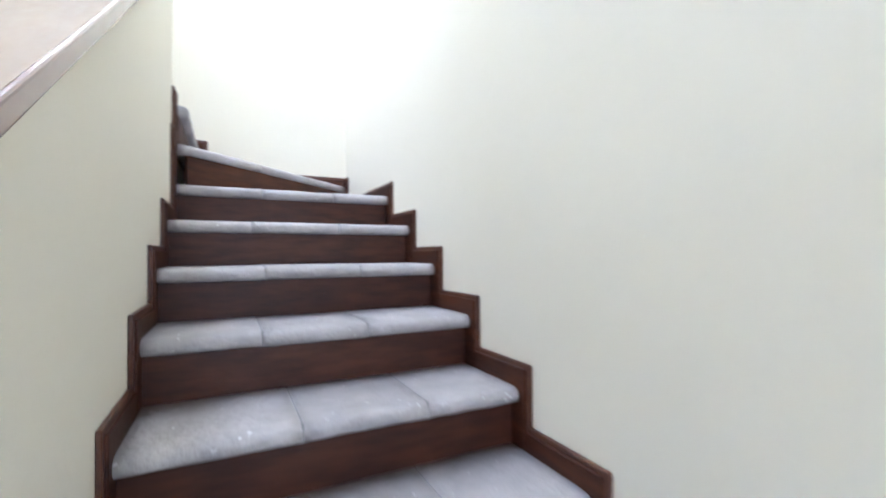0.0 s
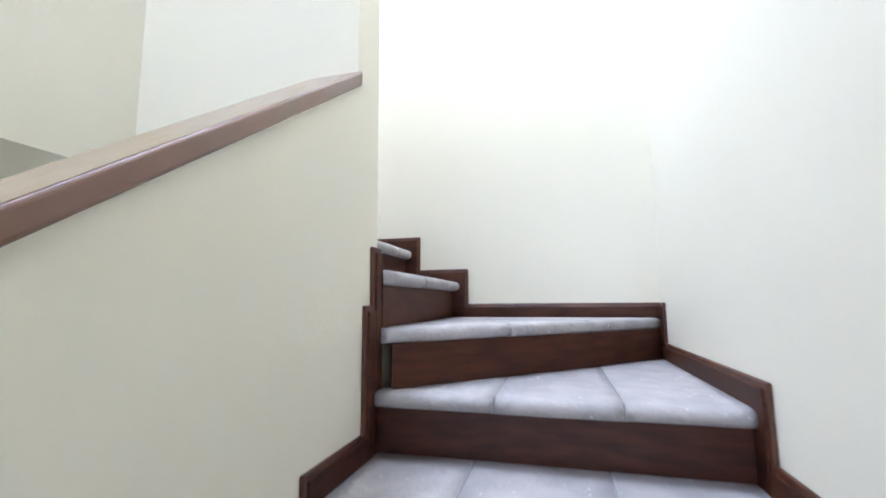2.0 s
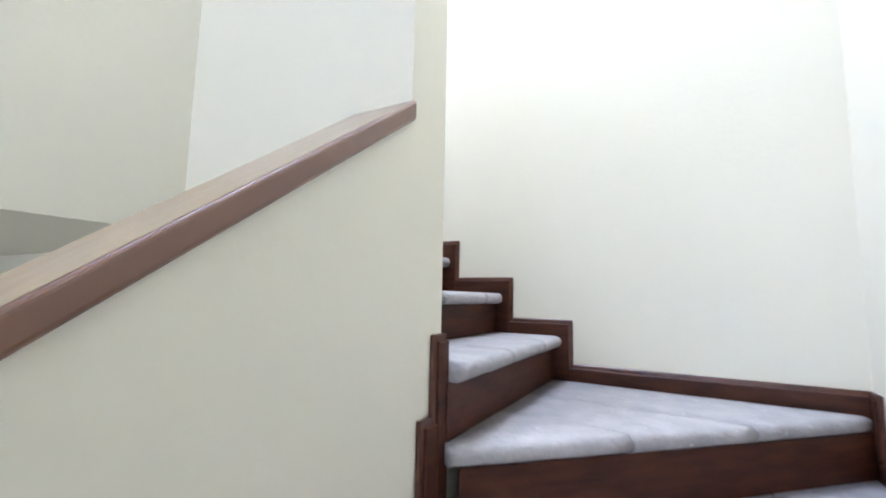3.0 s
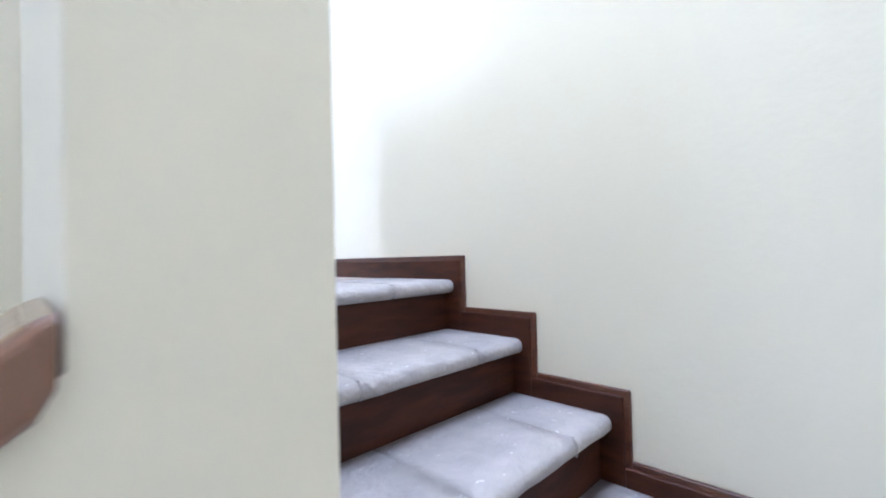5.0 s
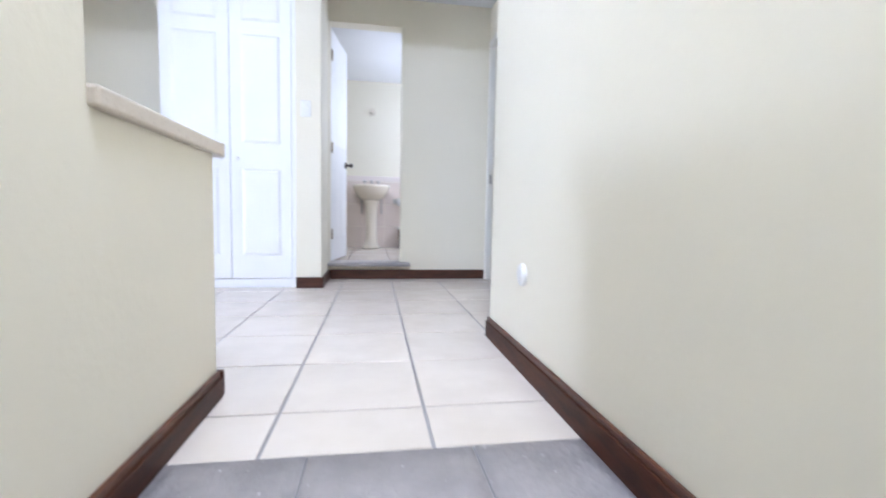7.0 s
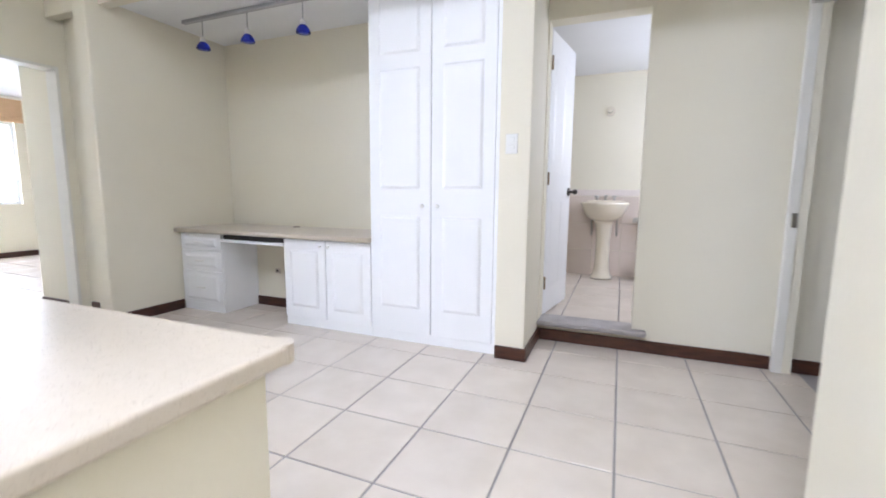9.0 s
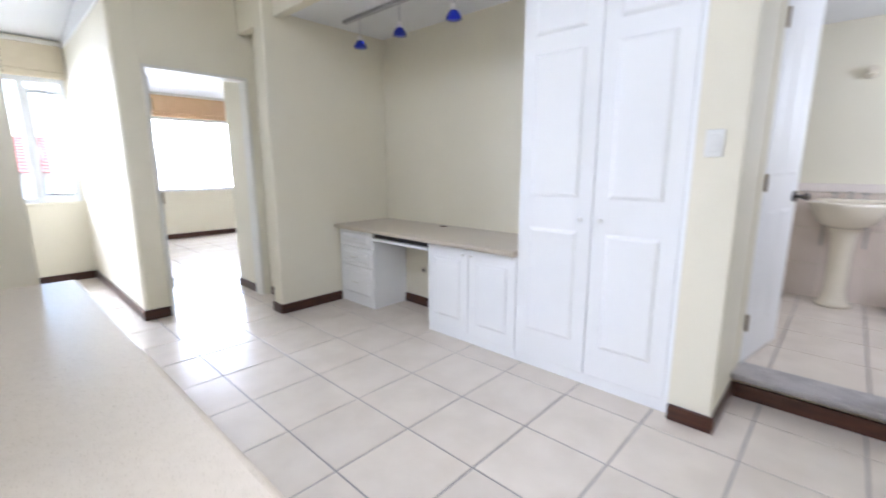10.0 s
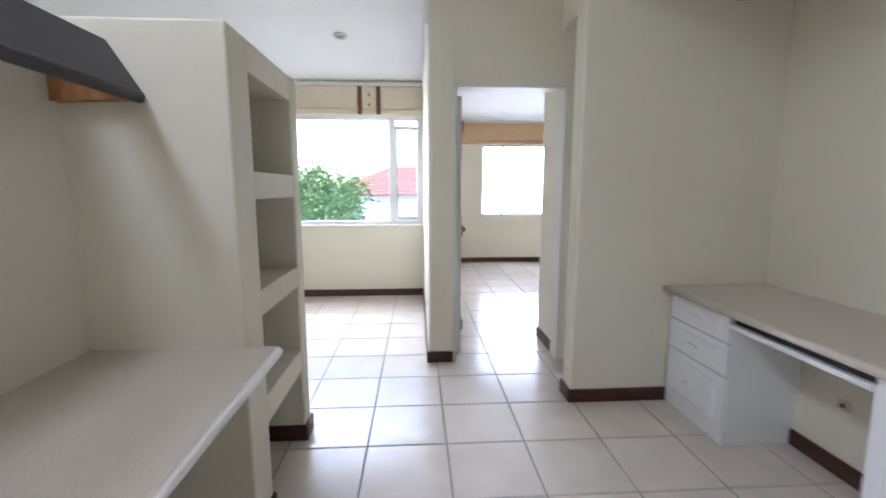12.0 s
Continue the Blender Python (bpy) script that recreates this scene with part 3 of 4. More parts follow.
def panel(parent, name, x0, x1, z0, z1, y, mat, depth=0.006):
    """A raised panel with a routed groove round it, on a front that faces -y."""
    bm = bmesh.new()
    rings = []
    for inset, out in ((0.0, 0.0004), (0.005, depth * 0.12), (0.017, depth * 0.75), (0.024, depth * 0.95), (0.03, depth)):
        rings.append([bm.verts.new(p) for p in ((x0 + inset, y - out, z0 + inset), (x1 - inset, y - out, z0 + inset),
                                                (x1 - inset, y - out, z1 - inset), (x0 + inset, y - out, z1 - inset))])
    for lo, hi in zip(rings, rings[1:]):
        for i in range(4):
            bm.faces.new((lo[i], lo[(i + 1) % 4], hi[(i + 1) % 4], hi[i]))
    bm.faces.new(rings[-1])
    me = mesh(name, bm, mat)
    ob = new(name, me)
    ob.parent = parent
    return ob


def knob(parent, x, y, z, mat, r=0.014, name="knob"):
    """A round knob that stands out towards -y."""
    bm = tube(bmesh.new(), (x, y, z), (x, y - 0.018, z), r * 0.45)
    bmesh.ops.create_uvsphere(bm, u_segments=14, v_segments=8, radius=r, matrix=Matrix.Translation((x, y - 0.024, z)) @ Matrix.Diagonal((1, 0.75, 1, 1)))
    return part(name, bm, mat, parent, smooth=True)


def room_door(name, label, width, height, hinge_side_mat, knob_mat):
    """A panelled door leaf, hinged at its origin, that runs along +x and faces -y."""
    door = thing(name, label, "door", kind="structure")
    leaf = part("leaf", boxes((0.003, width, 0, 0.038, 0.01, height), bevel=0.003), WHITE, door)
    m = width / 2
    for x0, x1 in ((0.09, m - 0.03), (m + 0.03, width - 0.09)):
        for z0, z1 in ((0.2, 0.86), (1.04, height - 0.16)):
            panel(leaf, "panel", x0, x1, z0, z1, 0.0, WHITE)
            back = panel(leaf, "panel", x0, x1, z0, z1, 0.0, WHITE)
            back.matrix_basis = pose(width, 0.038, 0, 0, 0, 180)
    for z in (0.25, height / 2, height - 0.22):
        bm = tube(bmesh.new(), (0.0, -0.006, z - 0.045), (0.0, -0.006, z + 0.045), 0.007)
        box(bm, 0.0, 0.035, -0.0015, 0.0, z - 0.045, z + 0.045)
        part("hinge", bm, hinge_side_mat, door, "aged brass hinge")
    for side, y in ((-1, 0.0), (1, 0.038)):
        bm = tube(bmesh.new(), (width - 0.06, y, 0.92), (width - 0.06, y + side * 0.012, 0.92), 0.032)
        tube(bm, (width - 0.06, y + side * 0.01, 0.92), (width - 0.06, y + side * 0.045, 0.92), 0.011)
        bmesh.ops.create_uvsphere(bm, u_segments=16, v_segments=10, radius=0.023,
                                  matrix=Matrix.Translation((width - 0.06, y + side * 0.058, 0.92)) @ Matrix.Diagonal((1, 0.8, 1, 1)))
        part("door_knob", bm, knob_mat, door, "dark metal door knob", smooth=True)
    return door


door_1 = room_door("door_1", "white panelled bathroom door standing open inwards", 0.60, 2.02, BRONZE, DARKMETAL)
door_1.matrix_basis = pose(-0.915, 3.40, 0.135, 0, 0, 81)
door_2 = room_door("door_2", "white panelled bedroom door standing fully open", 0.76, 1.95, BRONZE, DARKMETAL)
door_2.matrix_basis = pose(-4.775, 1.66, 0.0, 0, 0, 177)

# ---- bathroom ----
sill = structure("door_sill", boxes((-0.928, -0.225, 3.225, 3.44, 0.115, 0.15), bevel=0.012, segments=3), STONE, "grey stone sill under the bathroom door", "door sill")
wainscot = thing("bathroom_wall_tiles", "pinkish glazed wall tiles with a pale border", "wall tiles", kind="structure")
bm_tile = boxes((-0.148, 0.148, -0.008, 0, -0.148, 0.148), bevel=0.003, segments=1)
tile_me = mesh("wall_tile", bm_tile, BATHTILE)
for i in range(8):
    for j in range(3):
        ob = new("wall_tile", tile_me)
        ob.parent = wainscot
        ob.location = (-1.75 + 0.3 * i, 5.38, 0.118 + 0.15 + 0.3 * j)
part("tile_border", boxes((-1.9, 0.6, 5.366, 5.38, 1.02, 1.09), bevel=0.004), BORDER, wainscot, "pale border of moulded tiles")
wainscot_side = thing("bathroom_side_tiles", "pinkish glazed tiles on the bathroom's side wall", "wall tiles", kind="structure")
for i in range(6):
    for j in range(3):
        ob = new("wall_tile", tile_me)
        ob.parent = wainscot_side
        ob.matrix_basis = pose(0.6, 3.58 + 0.3 * i, 0.268 + 0.3 * j, 0, 0, -90)

basin = thing("washbasin", "cream porcelain pedestal washbasin against the tiled wall", "washbasin", at=(-0.58, 5.18, 0.135))
part("pedestal", lathe(bmesh.new(), [(0.115, 0), (0.115, 0.02), (0.095, 0.04), (0.075, 0.12), (0.07, 0.4), (0.085, 0.58), (0.13, 0.68)], (0, 0, 0)), PORCELAIN, basin, smooth=True)
bowl = bmesh.new()
lathe(bowl, [(0.09, 0.62), (0.17, 0.66), (0.21, 0.73), (0.236, 0.79), (0.242, 0.815), (0.228, 0.822), (0.21, 0.812), (0.17, 0.76), (0.10, 0.715)], (0, -0.03, 0), sides=32, squash=0.78)
part("bowl", bowl, PORCELAIN, basin, smooth=True)
part("back_ledge", boxes((-0.195, 0.195, 0.1, 0.19, 0.74, 0.84), bevel=0.018, segments=3), PORCELAIN, basin)
tap = tube(bmesh.new(), (0, 0.14, 0.84), (0, 0.14, 0.90), 0.014)
tube(tap, (0, 0.145, 0.89), (0, 0.03, 0.875), 0.011)
for s in (-0.09, 0.09):
    tube(tap, (s, 0.14, 0.84), (s, 0.14, 0.875), 0.011)
    tube(tap, (s - 0.025, 0.14, 0.88), (s + 0.025, 0.14, 0.88), 0.01)
part("tap", tap, STEEL, basin, "chrome tap with two handles", smooth=True)
for s in (-1, 1):
    pipe = tube(bmesh.new(), (s * 0.13, 0.16, 0.45), (s * 0.13, 0.1, 0.68), 0.01)
    part("supply_hose", pipe, STEEL, basin, "braided steel supply hose")

holder = thing("toilet_roll_holder", "chrome toilet roll holder on the tiled wall", "toilet roll holder", at=(-0.26, 5.372, 0.76))
part("plate", boxes((-0.03, 0.03, -0.012, 0, -0.03, 0.03), bevel=0.003), STEEL, holder)
roll = tube(bmesh.new(), (0.03, -0.08, -0.008), (0.14, -0.08, -0.008), 0.052, sides=24)
part("paper_roll", roll, PAPER, holder, "white paper roll")
part("arm", tube(tube(bmesh.new(), (0, -0.01, 0), (0, -0.08, 0), 0.007), (-0.01, -0.08, 0), (0.15, -0.08, 0), 0.007), STEEL, holder)
bin_ = thing("waste_bin", "brown woven waste bin on the bathroom floor", "bin", at=(-0.11, 5.22, 0.13))
part("bin_body", lathe(bmesh.new(), [(0.09, 0), (0.105, 0.02), (0.12, 0.26), (0.125, 0.27), (0.115, 0.275)], (0, 0, 0)), WICKER, bin_, smooth=True)
part("bin_bag", lathe(bmesh.new(), [(0.112, 0.25), (0.128, 0.262), (0.13, 0.285), (0.118, 0.29), (0.10, 0.27)], (0, 0, 0)), PLASTIC, bin_, "white bag edge over the rim", smooth=True)
lampholder = thing("wall_lamp_holder", "small white porcelain lamp holder on the bathroom wall", "lamp holder", at=(-0.58, 5.38, 1.93))
part("base", tube(bmesh.new(), (0, 0, 0), (0, -0.02, 0), 0.05), PORCELAIN, lampholder, smooth=False)
part("socket", tube(bmesh.new(), (0, -0.02, 0), (0, -0.075, 0), 0.028, 0.022), PORCELAIN, lampholder, smooth=False)

# ---- switches and outlets ----
switch = thing("light_switch", "white plastic double light switch on the wall pier", "switch", at=(-1.04, 2.81, 1.328))
part("plate", boxes((-0.036, 0.036, -0.008, 0, -0.058, 0.058), bevel=0.004), PLASTIC, switch)
for z in (-0.022, 0.022):
    part("rocker", boxes((-0.016, 0.016, -0.013, -0.007, z - 0.014, z + 0.014), bevel=0.002), PLASTIC, switch)
socket = thing("wall_outlet", "round white wall outlet low on the corridor wall", "outlet", at=(0, 0.957, 0.345))
part("plate", tube(bmesh.new(), (0, 0, 0), (-0.010, 0, 0), 0.042, 0.038, sides=24), PLASTIC, socket)
part("inner_face", tube(bmesh.new(), (-0.009, 0, 0), (-0.0125, 0, 0), 0.026, 0.024, sides=24), PLASTIC, socket)
socket2 = thing("desk_outlet", "small outlet on the wall of the knee space", "outlet", at=(-3.25, 3.22, 0.33))
part("plate", boxes((-0.028, 0.028, -0.008, 0, -0.024, 0.024), bevel=0.003), COUNTER, socket2)
part("plug", tube(bmesh.new(), (0, -0.008, 0.0), (0, -0.014, 0.0), 0.010), EDGEDARK, socket2)
socket3 = thing("wall_outlet", "small white outlet low on the wall beside the window bay", "outlet", at=(-5.3, 1.41, 0.3))
part("plate", boxes((-0.055, 0.055, -0.008, 0, -0.036, 0.036), bevel=0.003), PLASTIC, socket3)

# ---- alcove joinery ----
FRONT = 2.838
FOOT = FRONT + 0.012
wardrobe = thing("wardrobe", "tall white built-in wardrobe with two panelled doors", "wardrobe", at=(0, 0, 0))
part("carcass", boxes((-2.037, -1.118, FRONT + 0.022, 3.418, 0.065, 2.398)), WHITE, wardrobe)
part("plinth", boxes((-2.037, -1.118, FOOT, 3.40, 0.0, 0.066)), WHITE, wardrobe)
part("side_stile", boxes((-1.146, -1.118, FRONT + 0.002, FRONT + 0.023, 0.065, 2.398), bevel=0.002), WHITE, wardrobe)
for x0, x1, kx in ((-2.035, -1.578, -1.632), (-1.572, -1.148, -1.522)):
    door = part("door", boxes((x0, x1, FRONT, FRONT + 0.021, 0.07, 2.392), bevel=0.003), WHITE, wardrobe)
    for z0, z1 in ((0.24, 0.885), (1.06, 1.84), (1.925, 2.30)):
        panel(door, "panel", x0 + 0.075, x1 - 0.075, z0, z1, FRONT, WHITE, 0.012)
    knob(door, kx, FRONT, 0.95, PLASTIC)

TOPZ = 0.72
cupboard = thing("base_cupboard", "low white cupboard with two panelled doors under the worktop", "cupboard")
part("carcass", boxes((-2.822, -2.041, FRONT + 0.022, 3.418, 0.065, TOPZ - 0.036)), WHITE, cupboard)
part("plinth", boxes((-2.822, -2.041, FOOT, 3.40, 0, 0.066)), WHITE, cupboard)
for x0, x1, kx in ((-2.82, -2.434, -2.468), (-2.426, -2.043, -2.396)):
    door = part("door", boxes((x0, x1, FRONT, FRONT + 0.021, 0.07, TOPZ - 0.045), bevel=0.003), WHITE, cupboard)
    panel(door, "panel", x0 + 0.06, x1 - 0.06, 0.15, TOPZ - 0.12, FRONT, WHITE, 0.012)
    knob(door, kx, FRONT, 0.635, PLASTIC, 0.011)

drawers = thing("drawer_unit", "white unit of three panelled drawers under the worktop", "drawer unit")
part("carcass", boxes((-3.978, -3.49, FRONT + 0.022, 3.418, 0.065, TOPZ - 0.036)), WHITE, drawers)
part("plinth", boxes((-3.978, -3.492, FOOT, 3.40, 0, 0.066)), WHITE, drawers)
for z0, z1 in ((0.536, TOPZ - 0.045), (0.362, 0.528), (0.07, 0.354)):
    d = part("drawer_front", boxes((-3.968, -3.492, FRONT, FRONT + 0.021, z0, z1), bevel=0.003), WHITE, drawers)
    panel(d, "panel", -3.925, -3.535, z0 + 0.026, z1 - 0.026, FRONT, WHITE, 0.013)
    bm = tube(bmesh.new(), (-3.775, FRONT - 0.022, (z0 + z1) / 2), (-3.685, FRONT - 0.022, (z0 + z1) / 2), 0.006)
    for x in (-3.77, -3.69):
        tube(bm, (x, FRONT, (z0 + z1) / 2), (x, FRONT - 0.022, (z0 + z1) / 2), 0.005)
    part("handle", bm, PLASTIC, d, "white bow handle", smooth=True)

tray = thing("keyboard_tray", "white pull-out keyboard tray under the worktop", "tray")
part("board", boxes((-3.485, -2.826, FRONT - 0.004, 3.215, 0.615, 0.637), bevel=0.003), WHITE, tray)
for x in (-3.485, -2.842):
    part("runner", boxes((x, x + 0.016, 2.9, 3.20, 0.637, TOPZ - 0.037)), STEEL, tray, "steel drawer runner")
# Dark strip in place of the gap's shade under the worktop.
part("gap_shade_strip", boxes((-3.485, -2.826, 2.862, 2.882, 0.638, TOPZ - 0.036)), EDGEDARK, tray, "dark strip standing in for the shaded gap above the tray")


counter = thing("worktop", "beige speckled laminate worktop over drawers and cupboards", "worktop")
part("top", boxes((-3.978, -2.041, FRONT - 0.036, 3.418, TOPZ - 0.036, TOPZ)), COUNTER, counter)
part("front_edge", tube(bmesh.new(), (-3.978, FRONT - 0.036, TOPZ - 0.018), (-2.041, FRONT - 0.036, TOPZ - 0.018), 0.0182, sides=18), COUNTER, counter, "rounded laminate front edge", smooth=True)
grommet = thing("cable_grommet", "small brown cable cap in the worktop", "cable cap", at=(-3.12, 3.33, TOPZ))
part("cap", lathe(bmesh.new(), [(0.03, 0.0), (0.03, 0.004), (0.024, 0.006)], (0, 0, 0)), RIMWOOD, grommet)
DESK = 0.752
desk = thing("desk", "long built-in beige laminate desk with a rounded front edge", "desk")
top = prism([(-3.0, 0.242), (-1.162, 0.242), (-1.162, 0.268), (-0.995, 0.268), (-0.995, 0.862), (-3.005, 0.85), (-3.005, 0.745), (-3.0, 0.745)], "z", DESK - 0.034, DESK)
part("top", top, COUNTER, desk)
edge = bmesh.new()
tube(edge, (-1.02, 0.864, DESK - 0.017), (-3.0, 0.850, DESK - 0.017), 0.0172, sides=18)
part("front_edge", edge, COUNTER, desk, "rounded laminate front edge", smooth=True)
edge = boxes((-1.005, -0.978, 0.2615, 0.850, DESK - 0.037, DESK + 0.0005), bevel=0.007, segments=3)
tube(edge, (-1.008, 0.850, DESK - 0.037), (-1.008, 0.850, DESK + 0.0003), 0.030, sides=28)
part("end_edge", edge, COUNTER, desk, "flat laminate end edge with a rounded corner")

# ---- shelf wall with niches, canopy ----
niche = thing("wall_niche_block", "cream masonry shelf wall with four open niches", "shelf wall", kind="structure")
NX0, NX1, NY = -3.78, -3.0, 0.745
IN0, IN1 = -3.675, -3.175
part("jamb", boxes((IN1, NX1, 0.222, NY, 0.001, 1.80), bevel=0.008), CREAM, niche)
part("jamb", boxes((NX0, IN0, 0.222, NY, 0.001, 1.80), bevel=0.008), CREAM, niche)
part("back", boxes((IN0 - 0.002, IN1 + 0.002, 0.242, 0.36, 0, 1.798)), CREAM, niche)
for z0, z1 in ((0.375, 0.485), (0.808, 0.908), (1.246, 1.348), (1.69, 1.80)):
    part("shelf", boxes((IN0 - 0.003, IN1 + 0.003, 0.30, NY - 0.002, z0, z1), bevel=0.005), CREAM, niche)
baseboard("baseboard_niche", "shelf wall", (IN0, IN0 + 0.015, 0.37, NY + 0.014, 0, B), (NX0 - 0.014, IN0 - 0.001, NY, NY + 0.015, 0, B), (NX0 - 0.015, NX0, 0.25, NY, 0, B),
          (IN1, NX1 + 0.014, NY, NY + 0.015, 0, B), (NX1, NX1 + 0.015, 0.26, NY, 0, B))
canopy = thing("desk_canopy", "dark grey sloping canopy board above the desk", "canopy")
slope = prism([(0.462, 1.552), (0.482, 1.556), (0.49, 1.574), (0.392, 1.732), (0.362, 1.732)], "x", -2.998, -1.163)
part("sloping_board", slope, CANOPY, canopy)
nose = tube(bmesh.new(), (-2.998, 0.474, 1.566), (-1.163, 0.474, 1.566), 0.019, sides=16)
part("rounded_edge", nose, CANOPY, canopy, smooth=True)
for x in (-2.996, -1.20):
    part("bracket", prism([(0.242, 1.545), (0.45, 1.552), (0.455, 1.566), (0.242, 1.625)], "x", x, x + 0.04), PINE, canopy, "orange pine bracket")

# ---- track light and downlights ----
track = thing("track_light", "grey ceiling track with three blue glass pendant shades", "ceiling lamp", at=(0, 2.85, 0))
part("track", boxes((-3.78, -2.25, -0.018, 0.018, 2.372, 2.398), bevel=0.003), GREYMETAL, track)
for x in (-3.57, -3.10, -2.58):
    part("rod", tube(bmesh.new(), (x, 0, 2.23), (x, 0, 2.374), 0.004), GREYMETAL, track)
    shade = part("shade", lathe(bmesh.new(), [(0.05, 2.155), (0.052, 2.16), (0.045, 2.18), (0.028, 2.205), (0.02, 2.21)], (x, 0, 0)), BLUEGLASS, track, "cobalt blue glass shade", smooth=True)
    part("lamp_holder", lathe(bmesh.new(), [(0.021, 2.208), (0.021, 2.235), (0.010, 2.25)], (x, 0, 0)), PLASTIC, shade, "white lamp holder", smooth=True)


def downlight(x, y):
    z = ceiling_at(x)
    ob = thing("downlight", "round recessed ceiling downlight with a metal rim, switched off", "downlight", "ceiling downlights", at=(x, y, z))
    ob.rotation_euler = (0, -math.atan(0.13), 0)
    bm = bmesh.new()
    lathe(bm, [(0.062, -0.002), (0.062, -0.008), (0.055, -0.012), (0.04, -0.012), (0.038, -0.006)], (0, 0, 0))
    part("rim", bm, STEEL, ob, smooth=True)
    part("lens", lathe(bmesh.new(), [(0.037, -0.011), (0.037, -0.0135), (0.03, -0.016)], (0, 0, 0)), SPOTGLASS, ob, smooth=True)


downlight(-5.66, 0.66)
downlight(-5.62, -0.73)

# ---- windows and blinds ----


def window(name, label, x, y0, y1, z0, z1, mullions, thick=0.06, slim=0.034):
    ob = thing(name, label, "window", kind="structure")
    w = 0.045
    part("window_frame", boxes((x - thick, x, y0, y1, z0, z0 + w), (x - thick, x, y0, y1, z1 - w, z1), (x - thick, x, y0, y0 + w, z0 + w, z1 - w),
                               (x - thick, x, y1 - w, y1, z0 + w, z1 - w)), ALUMINIUM, ob)
    for m in mullions:
        part("mullion", boxes((x - thick + 0.002, x + 0.004, m - slim, m + slim, z0 + w, z1 - w), bevel=0.003), ALUMINIUM, ob)
    edges = [y0 + w, *mullions, y1 - w]
    for a, b in zip(edges, edges[1:]):
        pane = part("pane", boxes((x - 0.034, x - 0.030, a, b, z0 + w, z1 - w)), PANE, ob, "clear glass pane")
        pane.visible_shadow = False
    return ob


win = window("window_1", "wide white aluminium window with a casement at its end", -6.78, -1.0, 1.385, 0.862, 2.128, (-0.35, 1.04))
part("window_sill", boxes((-6.87, -6.705, -1.02, 1.39, 0.835, 0.862), bevel=0.004), CREAM, win)
sash = part("sash", boxes((0, 0.03, 0, 0.31, 0, 0.035), (0, 0.03, 0, 0.31, 1.07, 1.105), (0, 0.03, 0, 0.032, 0.035, 1.07), (0, 0.03, 0.278, 0.31, 0.035, 1.07)), ALUMINIUM, win,
            "white casement sash standing ajar")
part("gasket", boxes((0.031, 0.035, 0.028, 0.282, 0.031, 0.039), (0.031, 0.035, 0.028, 0.282, 1.066, 1.074), (0.031, 0.035, 0.028, 0.036, 0.039, 1.066),
                     (0.031, 0.035, 0.274, 0.282, 0.039, 1.066)), EDGEDARK, sash, "dark rubber seal")
sash.matrix_basis = pose(-6.790, 1.062, 0.91, 0, 0, 14)
part("handle", boxes((-6.745, -6.72, 1.088, 1.104, 1.32, 1.44), bevel=0.004), ALUMINIUM, win)
window("window_2", "wide white aluminium bedroom window", -9.1, 2.442, 3.998, 0.812, 2.048, (2.824,), slim=0.02)


def roman_blind(name, label, x, y0, y1, z0, z1, cloth, ribbons=()):
    ob = thing(name, label, "blind")
    for za, zb, out in ((z0 - 0.012, z0 + 0.05, 0.040), (z0 + 0.05, z1, 0.030)):
        part("fold", prism([(x, za), (x + out - 0.008, za), (x + out, za + 0.012), (x + out, zb - 0.008), (x + out - 0.006, zb), (x, zb)], "y", y0, y1), cloth, ob)
    part("headrail", boxes((x - 0.01, x + 0.05, y0 - 0.01, y1 + 0.01, z1, z1 + 0.035), bevel=0.004), TRIM, ob)
    for y in ribbons:
        part("ribbon", boxes((x + 0.030, x + 0.0435, y - 0.025, y + 0.025, z0 - 0.006, z1 - 0.002)), STRIPE, ob, "dark brown ribbon")
    return ob


blind = roman_blind("roman_blind", "gathered cream roman blind with two brown ribbons", -6.718, -1.02, 1.39, 2.135, 2.44, BLIND, (0.69, 0.90, -0.35, -0.14))
for z in (2.22, 2.33):
    part("tassel", lathe(bmesh.new(), [(0.004, 0), (0.012, 0.008), (0.012, 0.02), (0.005, 0.03)], (-6.672, 0.795, z), sides=10), STRIPE, blind)
roman_blind("roman_blind", "gathered tan roman blind over the bedroom window", -9.058, 1.95, 4.1, 2.06, 2.39, TANBLIND)

# ---- outside ----
structure("ground", boxes((-400, 400, -400, 400, LOWER - 4.0, LOWER - 3.0)), GROUND, "lawn and paving around the house", "ground")


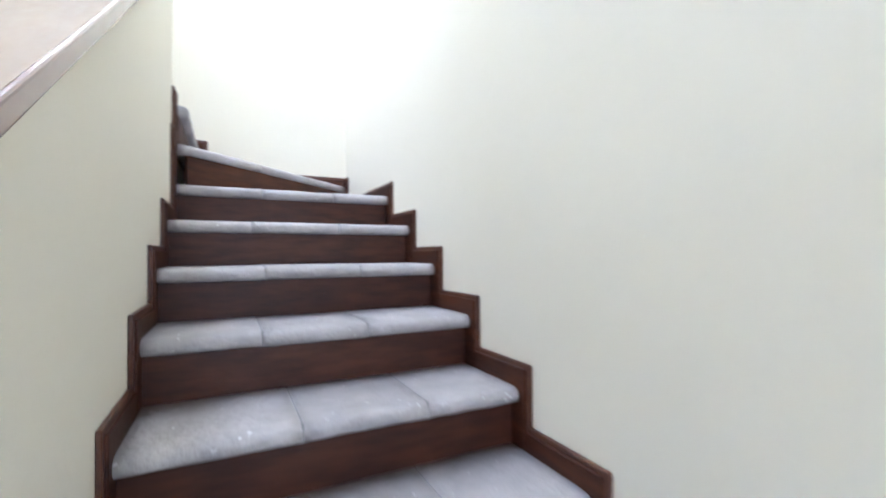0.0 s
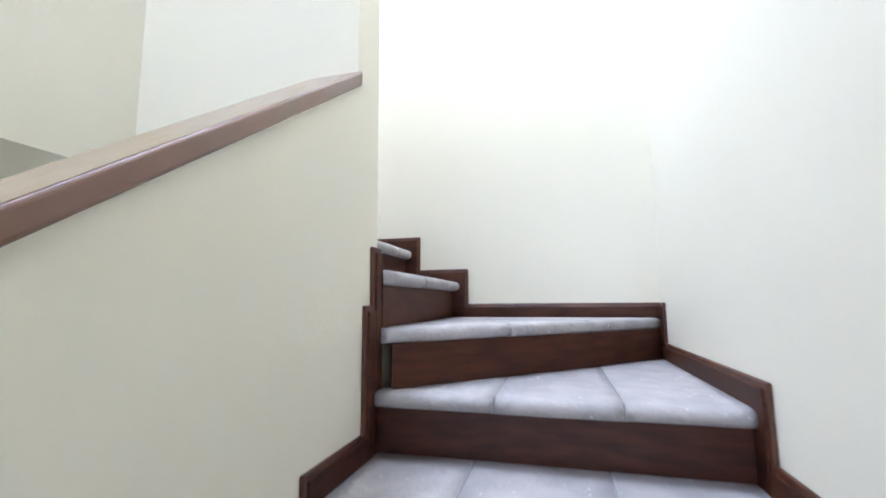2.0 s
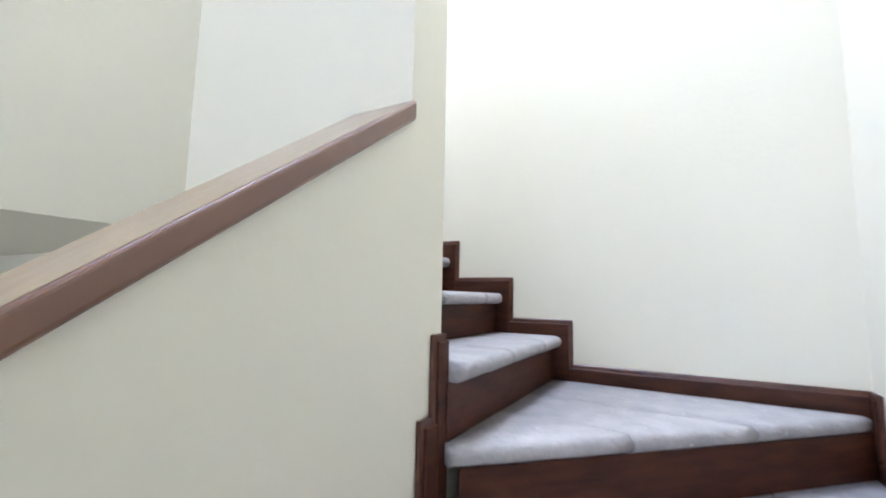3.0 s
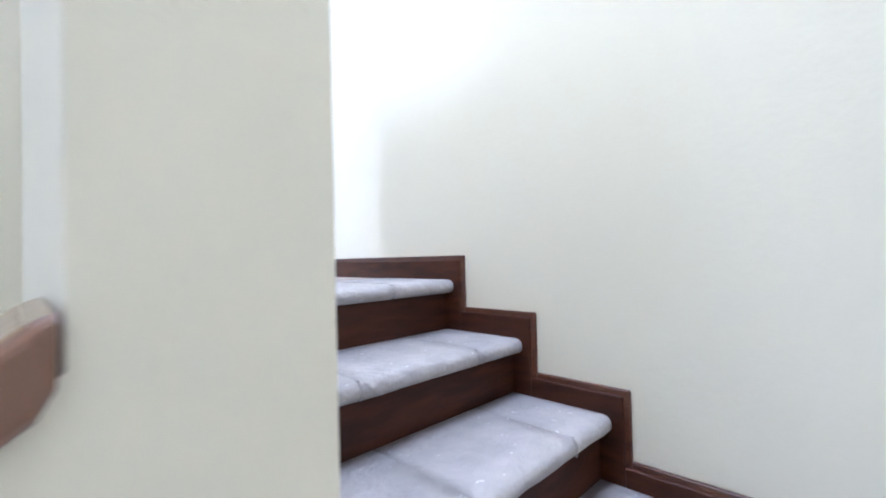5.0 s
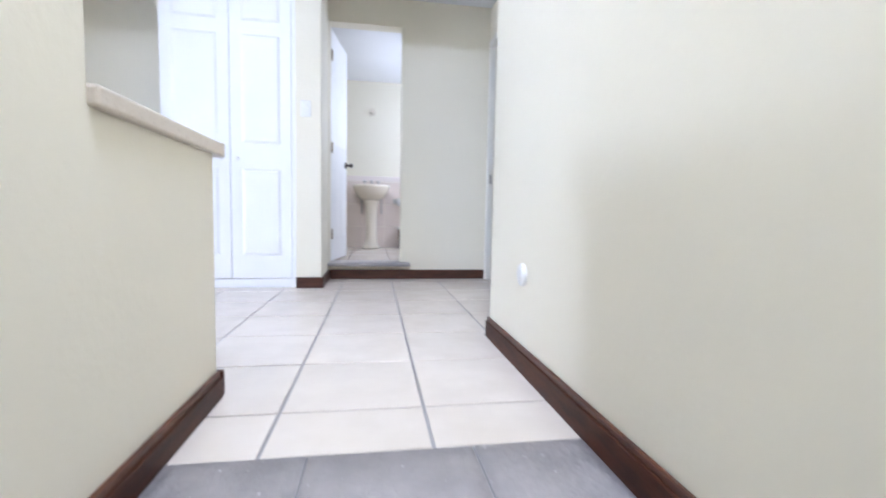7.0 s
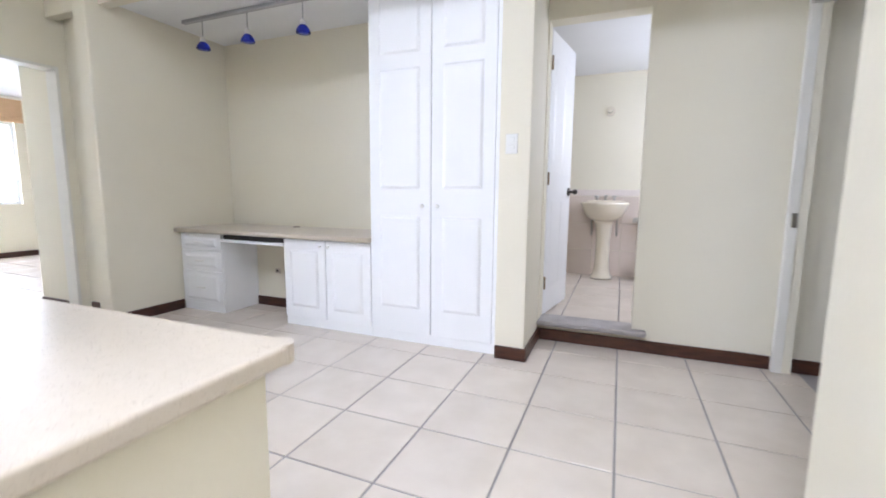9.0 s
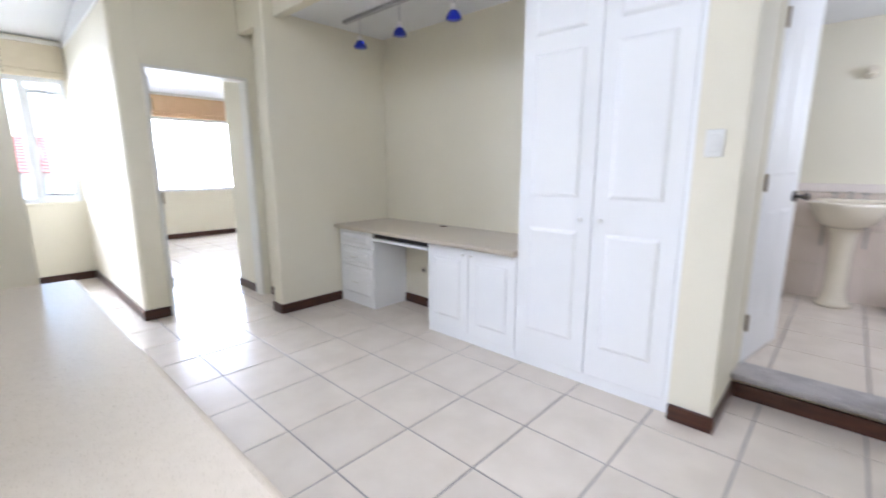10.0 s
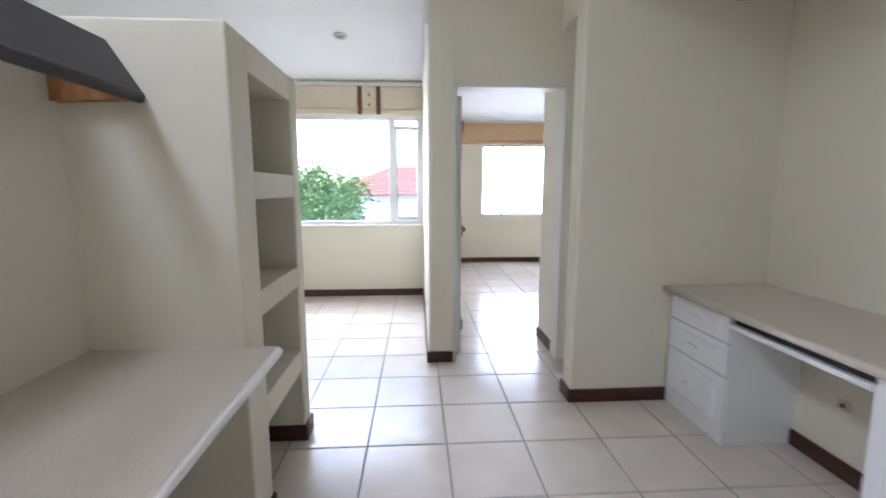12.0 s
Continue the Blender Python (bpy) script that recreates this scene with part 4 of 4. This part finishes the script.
def house(name, label, x0, x1, y0, y1, eave, ridge):
    ob = thing(name, label, "house")
    base = LOWER - 3.0
    part("wall", boxes((x0, x1, y0, y1, base, eave)), FACADE, ob)
    ym = (y0 + y1) / 2
    bm = bmesh.new()
    o = 0.5
    v = [bm.verts.new(p) for p in ((x0 - o, y0 - o, eave), (x1 + o, y0 - o, eave), (x1 + o, y1 + o, eave), (x0 - o, y1 + o, eave),
                                   ((x0 + x1) / 2, y0 + 2.4, ridge), ((x0 + x1) / 2, y1 - 2.4, ridge))]
    for f in ((3, 2, 1, 0), (1, 2, 5, 4), (3, 0, 4, 5), (0, 1, 4), (2, 3, 5)):
        bm.faces.new([v[i] for i in f])
    roof = part("roof", bm, ROOF, ob, "red clay tile roof")
    rows = bmesh.new()
    n = 12
    for i in range(n):
        s = i / n
        xa = x1 + o - s * ((x1 - x0) / 2 + o)
        za = eave + s * (ridge - eave) + 0.02
        ya, yb = y0 - o + s * 2.9, y1 + o - s * 2.9
        box(rows, xa - 0.06, xa + 0.04, ya, yb, za, za + 0.05)
    part("tile_courses", rows, ROOF, roof)
    for y in (y0 + 1.0, ym, y1 - 1.4):
        wf = part("window", boxes((x1 - 0.02, x1 + 0.03, y - 0.5, y + 0.5, eave - 1.6, eave - 0.5)), ALUMINIUM, ob, "white framed window")
        part("pane", boxes((x1 + 0.031, x1 + 0.04, y - 0.42, y - 0.03, eave - 1.52, eave - 0.58), (x1 + 0.031, x1 + 0.04, y + 0.03, y + 0.42, eave - 1.52, eave - 0.58)), SPOTGLASS, wf)
    return ob


house("house", "white neighbouring house with a red tiled roof", -30, -22, -2.5, 8.0, 1.03, 2.5)


def tree(label, x, y, top, spread, seed):
    rng = random.Random(seed)
    base = LOWER - 3.0
    ob = thing("tree", label, "tree", at=(x, y, base))
    h = top - base
    bm = bmesh.new()
    tube(bm, (0, 0, 0), (0.1, 0.05, h * 0.55), 0.2, 0.12, 12)
    tips = []
    for i in range(9):
        a = 2 * math.pi * i / 9 + rng.uniform(-0.3, 0.3)
        foot = Vector((0.1, 0.05, h * rng.uniform(0.4, 0.55)))
        tip = foot + Vector((math.cos(a) * spread * 0.7, math.sin(a) * spread * 0.7, h * rng.uniform(0.15, 0.38)))
        tube(bm, foot, tip, 0.07, 0.02, 8)
        tips += [tip, foot.lerp(tip, 0.6)]
    part("trunk", bm, BARK, ob)
    verts, faces = [], []
    for tip in tips:
        for _ in range(560):
            c = tip + Vector((rng.gauss(0, 0.36), rng.gauss(0, 0.36), rng.gauss(0.1, 0.3)))
            u = Vector((rng.gauss(0, 1), rng.gauss(0, 1), rng.gauss(0, 0.6))).normalized() * rng.uniform(0.06, 0.12)
            w = u.orthogonal().normalized() * u.length * 0.5
            n = len(verts)
            verts += [c - u, c + w, c + u, c - w]
            faces.append((n, n + 1, n + 2, n + 3))
    me = bpy.data.meshes.new("crown")
    me.from_pydata([tuple(v) for v in verts], [], faces)
    me.materials.append(LEAF)
    crown = new("crown", me)
    crown.parent = ob


tree("leafy green garden tree beside the neighbouring house", -16.5, -2.1, 2.9, 1.5, 3)
tree("leafy green garden tree in the distance", -19.5, -4.5, 0.9, 1.6, 5)

# ---- floor tiles ----
PITCH, X0, Y0 = 0.4, -0.39, 1.87
GAP = 0.0045


def tile_floor(name, label, regions, z, offset=(X0, Y0)):
    """Square tiles on the common grid, cut where they meet a region's edge."""
    ob = thing(name, label, "floor", kind="structure")
    full = {}
    for x0, x1, y0, y1 in regions:
        i0, i1 = math.floor((x0 - offset[0]) / PITCH), math.ceil((x1 - offset[0]) / PITCH)
        j0, j1 = math.floor((y0 - offset[1]) / PITCH), math.ceil((y1 - offset[1]) / PITCH)
        for i in range(i0, i1):
            for j in range(j0, j1):
                ax, bx = max(x0, offset[0] + i * PITCH) + GAP, min(x1, offset[0] + (i + 1) * PITCH) - GAP
                ay, by = max(y0, offset[1] + j * PITCH) + GAP, min(y1, offset[1] + (j + 1) * PITCH) - GAP
                if bx - ax < 0.02 or by - ay < 0.02:
                    continue
                w, d = round(bx - ax, 3), round(by - ay, 3)
                if (w, d) not in full:
                    full[w, d] = mesh("floor_tile", boxes((-w / 2, w / 2, -d / 2, d / 2, -0.011, 0.0), bevel=0.0015, segments=1), TILE)
                t = new("floor_tile", full[w, d])
                t.parent = ob
                t.location = ((ax + bx) / 2, (ay + by) / 2, z + random.uniform(-0.0004, 0.0004))
    return ob


tile_floor("floor_hall", "cream glazed floor tiles with grey joints",
           [(-4.79, -1.19, 0.24, 0.67), (-1.19, 0.01, 0.44, 0.67), (-4.79, 0.01, 0.67, 3.42), (0.01, 0.6, 1.395, 3.29), (-6.72, -4.79, -1.0, 1.41)], 0.0)
tile_floor("floor_bedroom", "cream glazed bedroom floor tiles with grey joints", [(-9.06, -4.79, 1.59, 4.9)], 0.0)
tile_floor("floor_bathroom_tiles", "cream glazed bathroom floor tiles with grey joints", [(-1.9, 0.6, 3.41, 5.38)], 0.13)
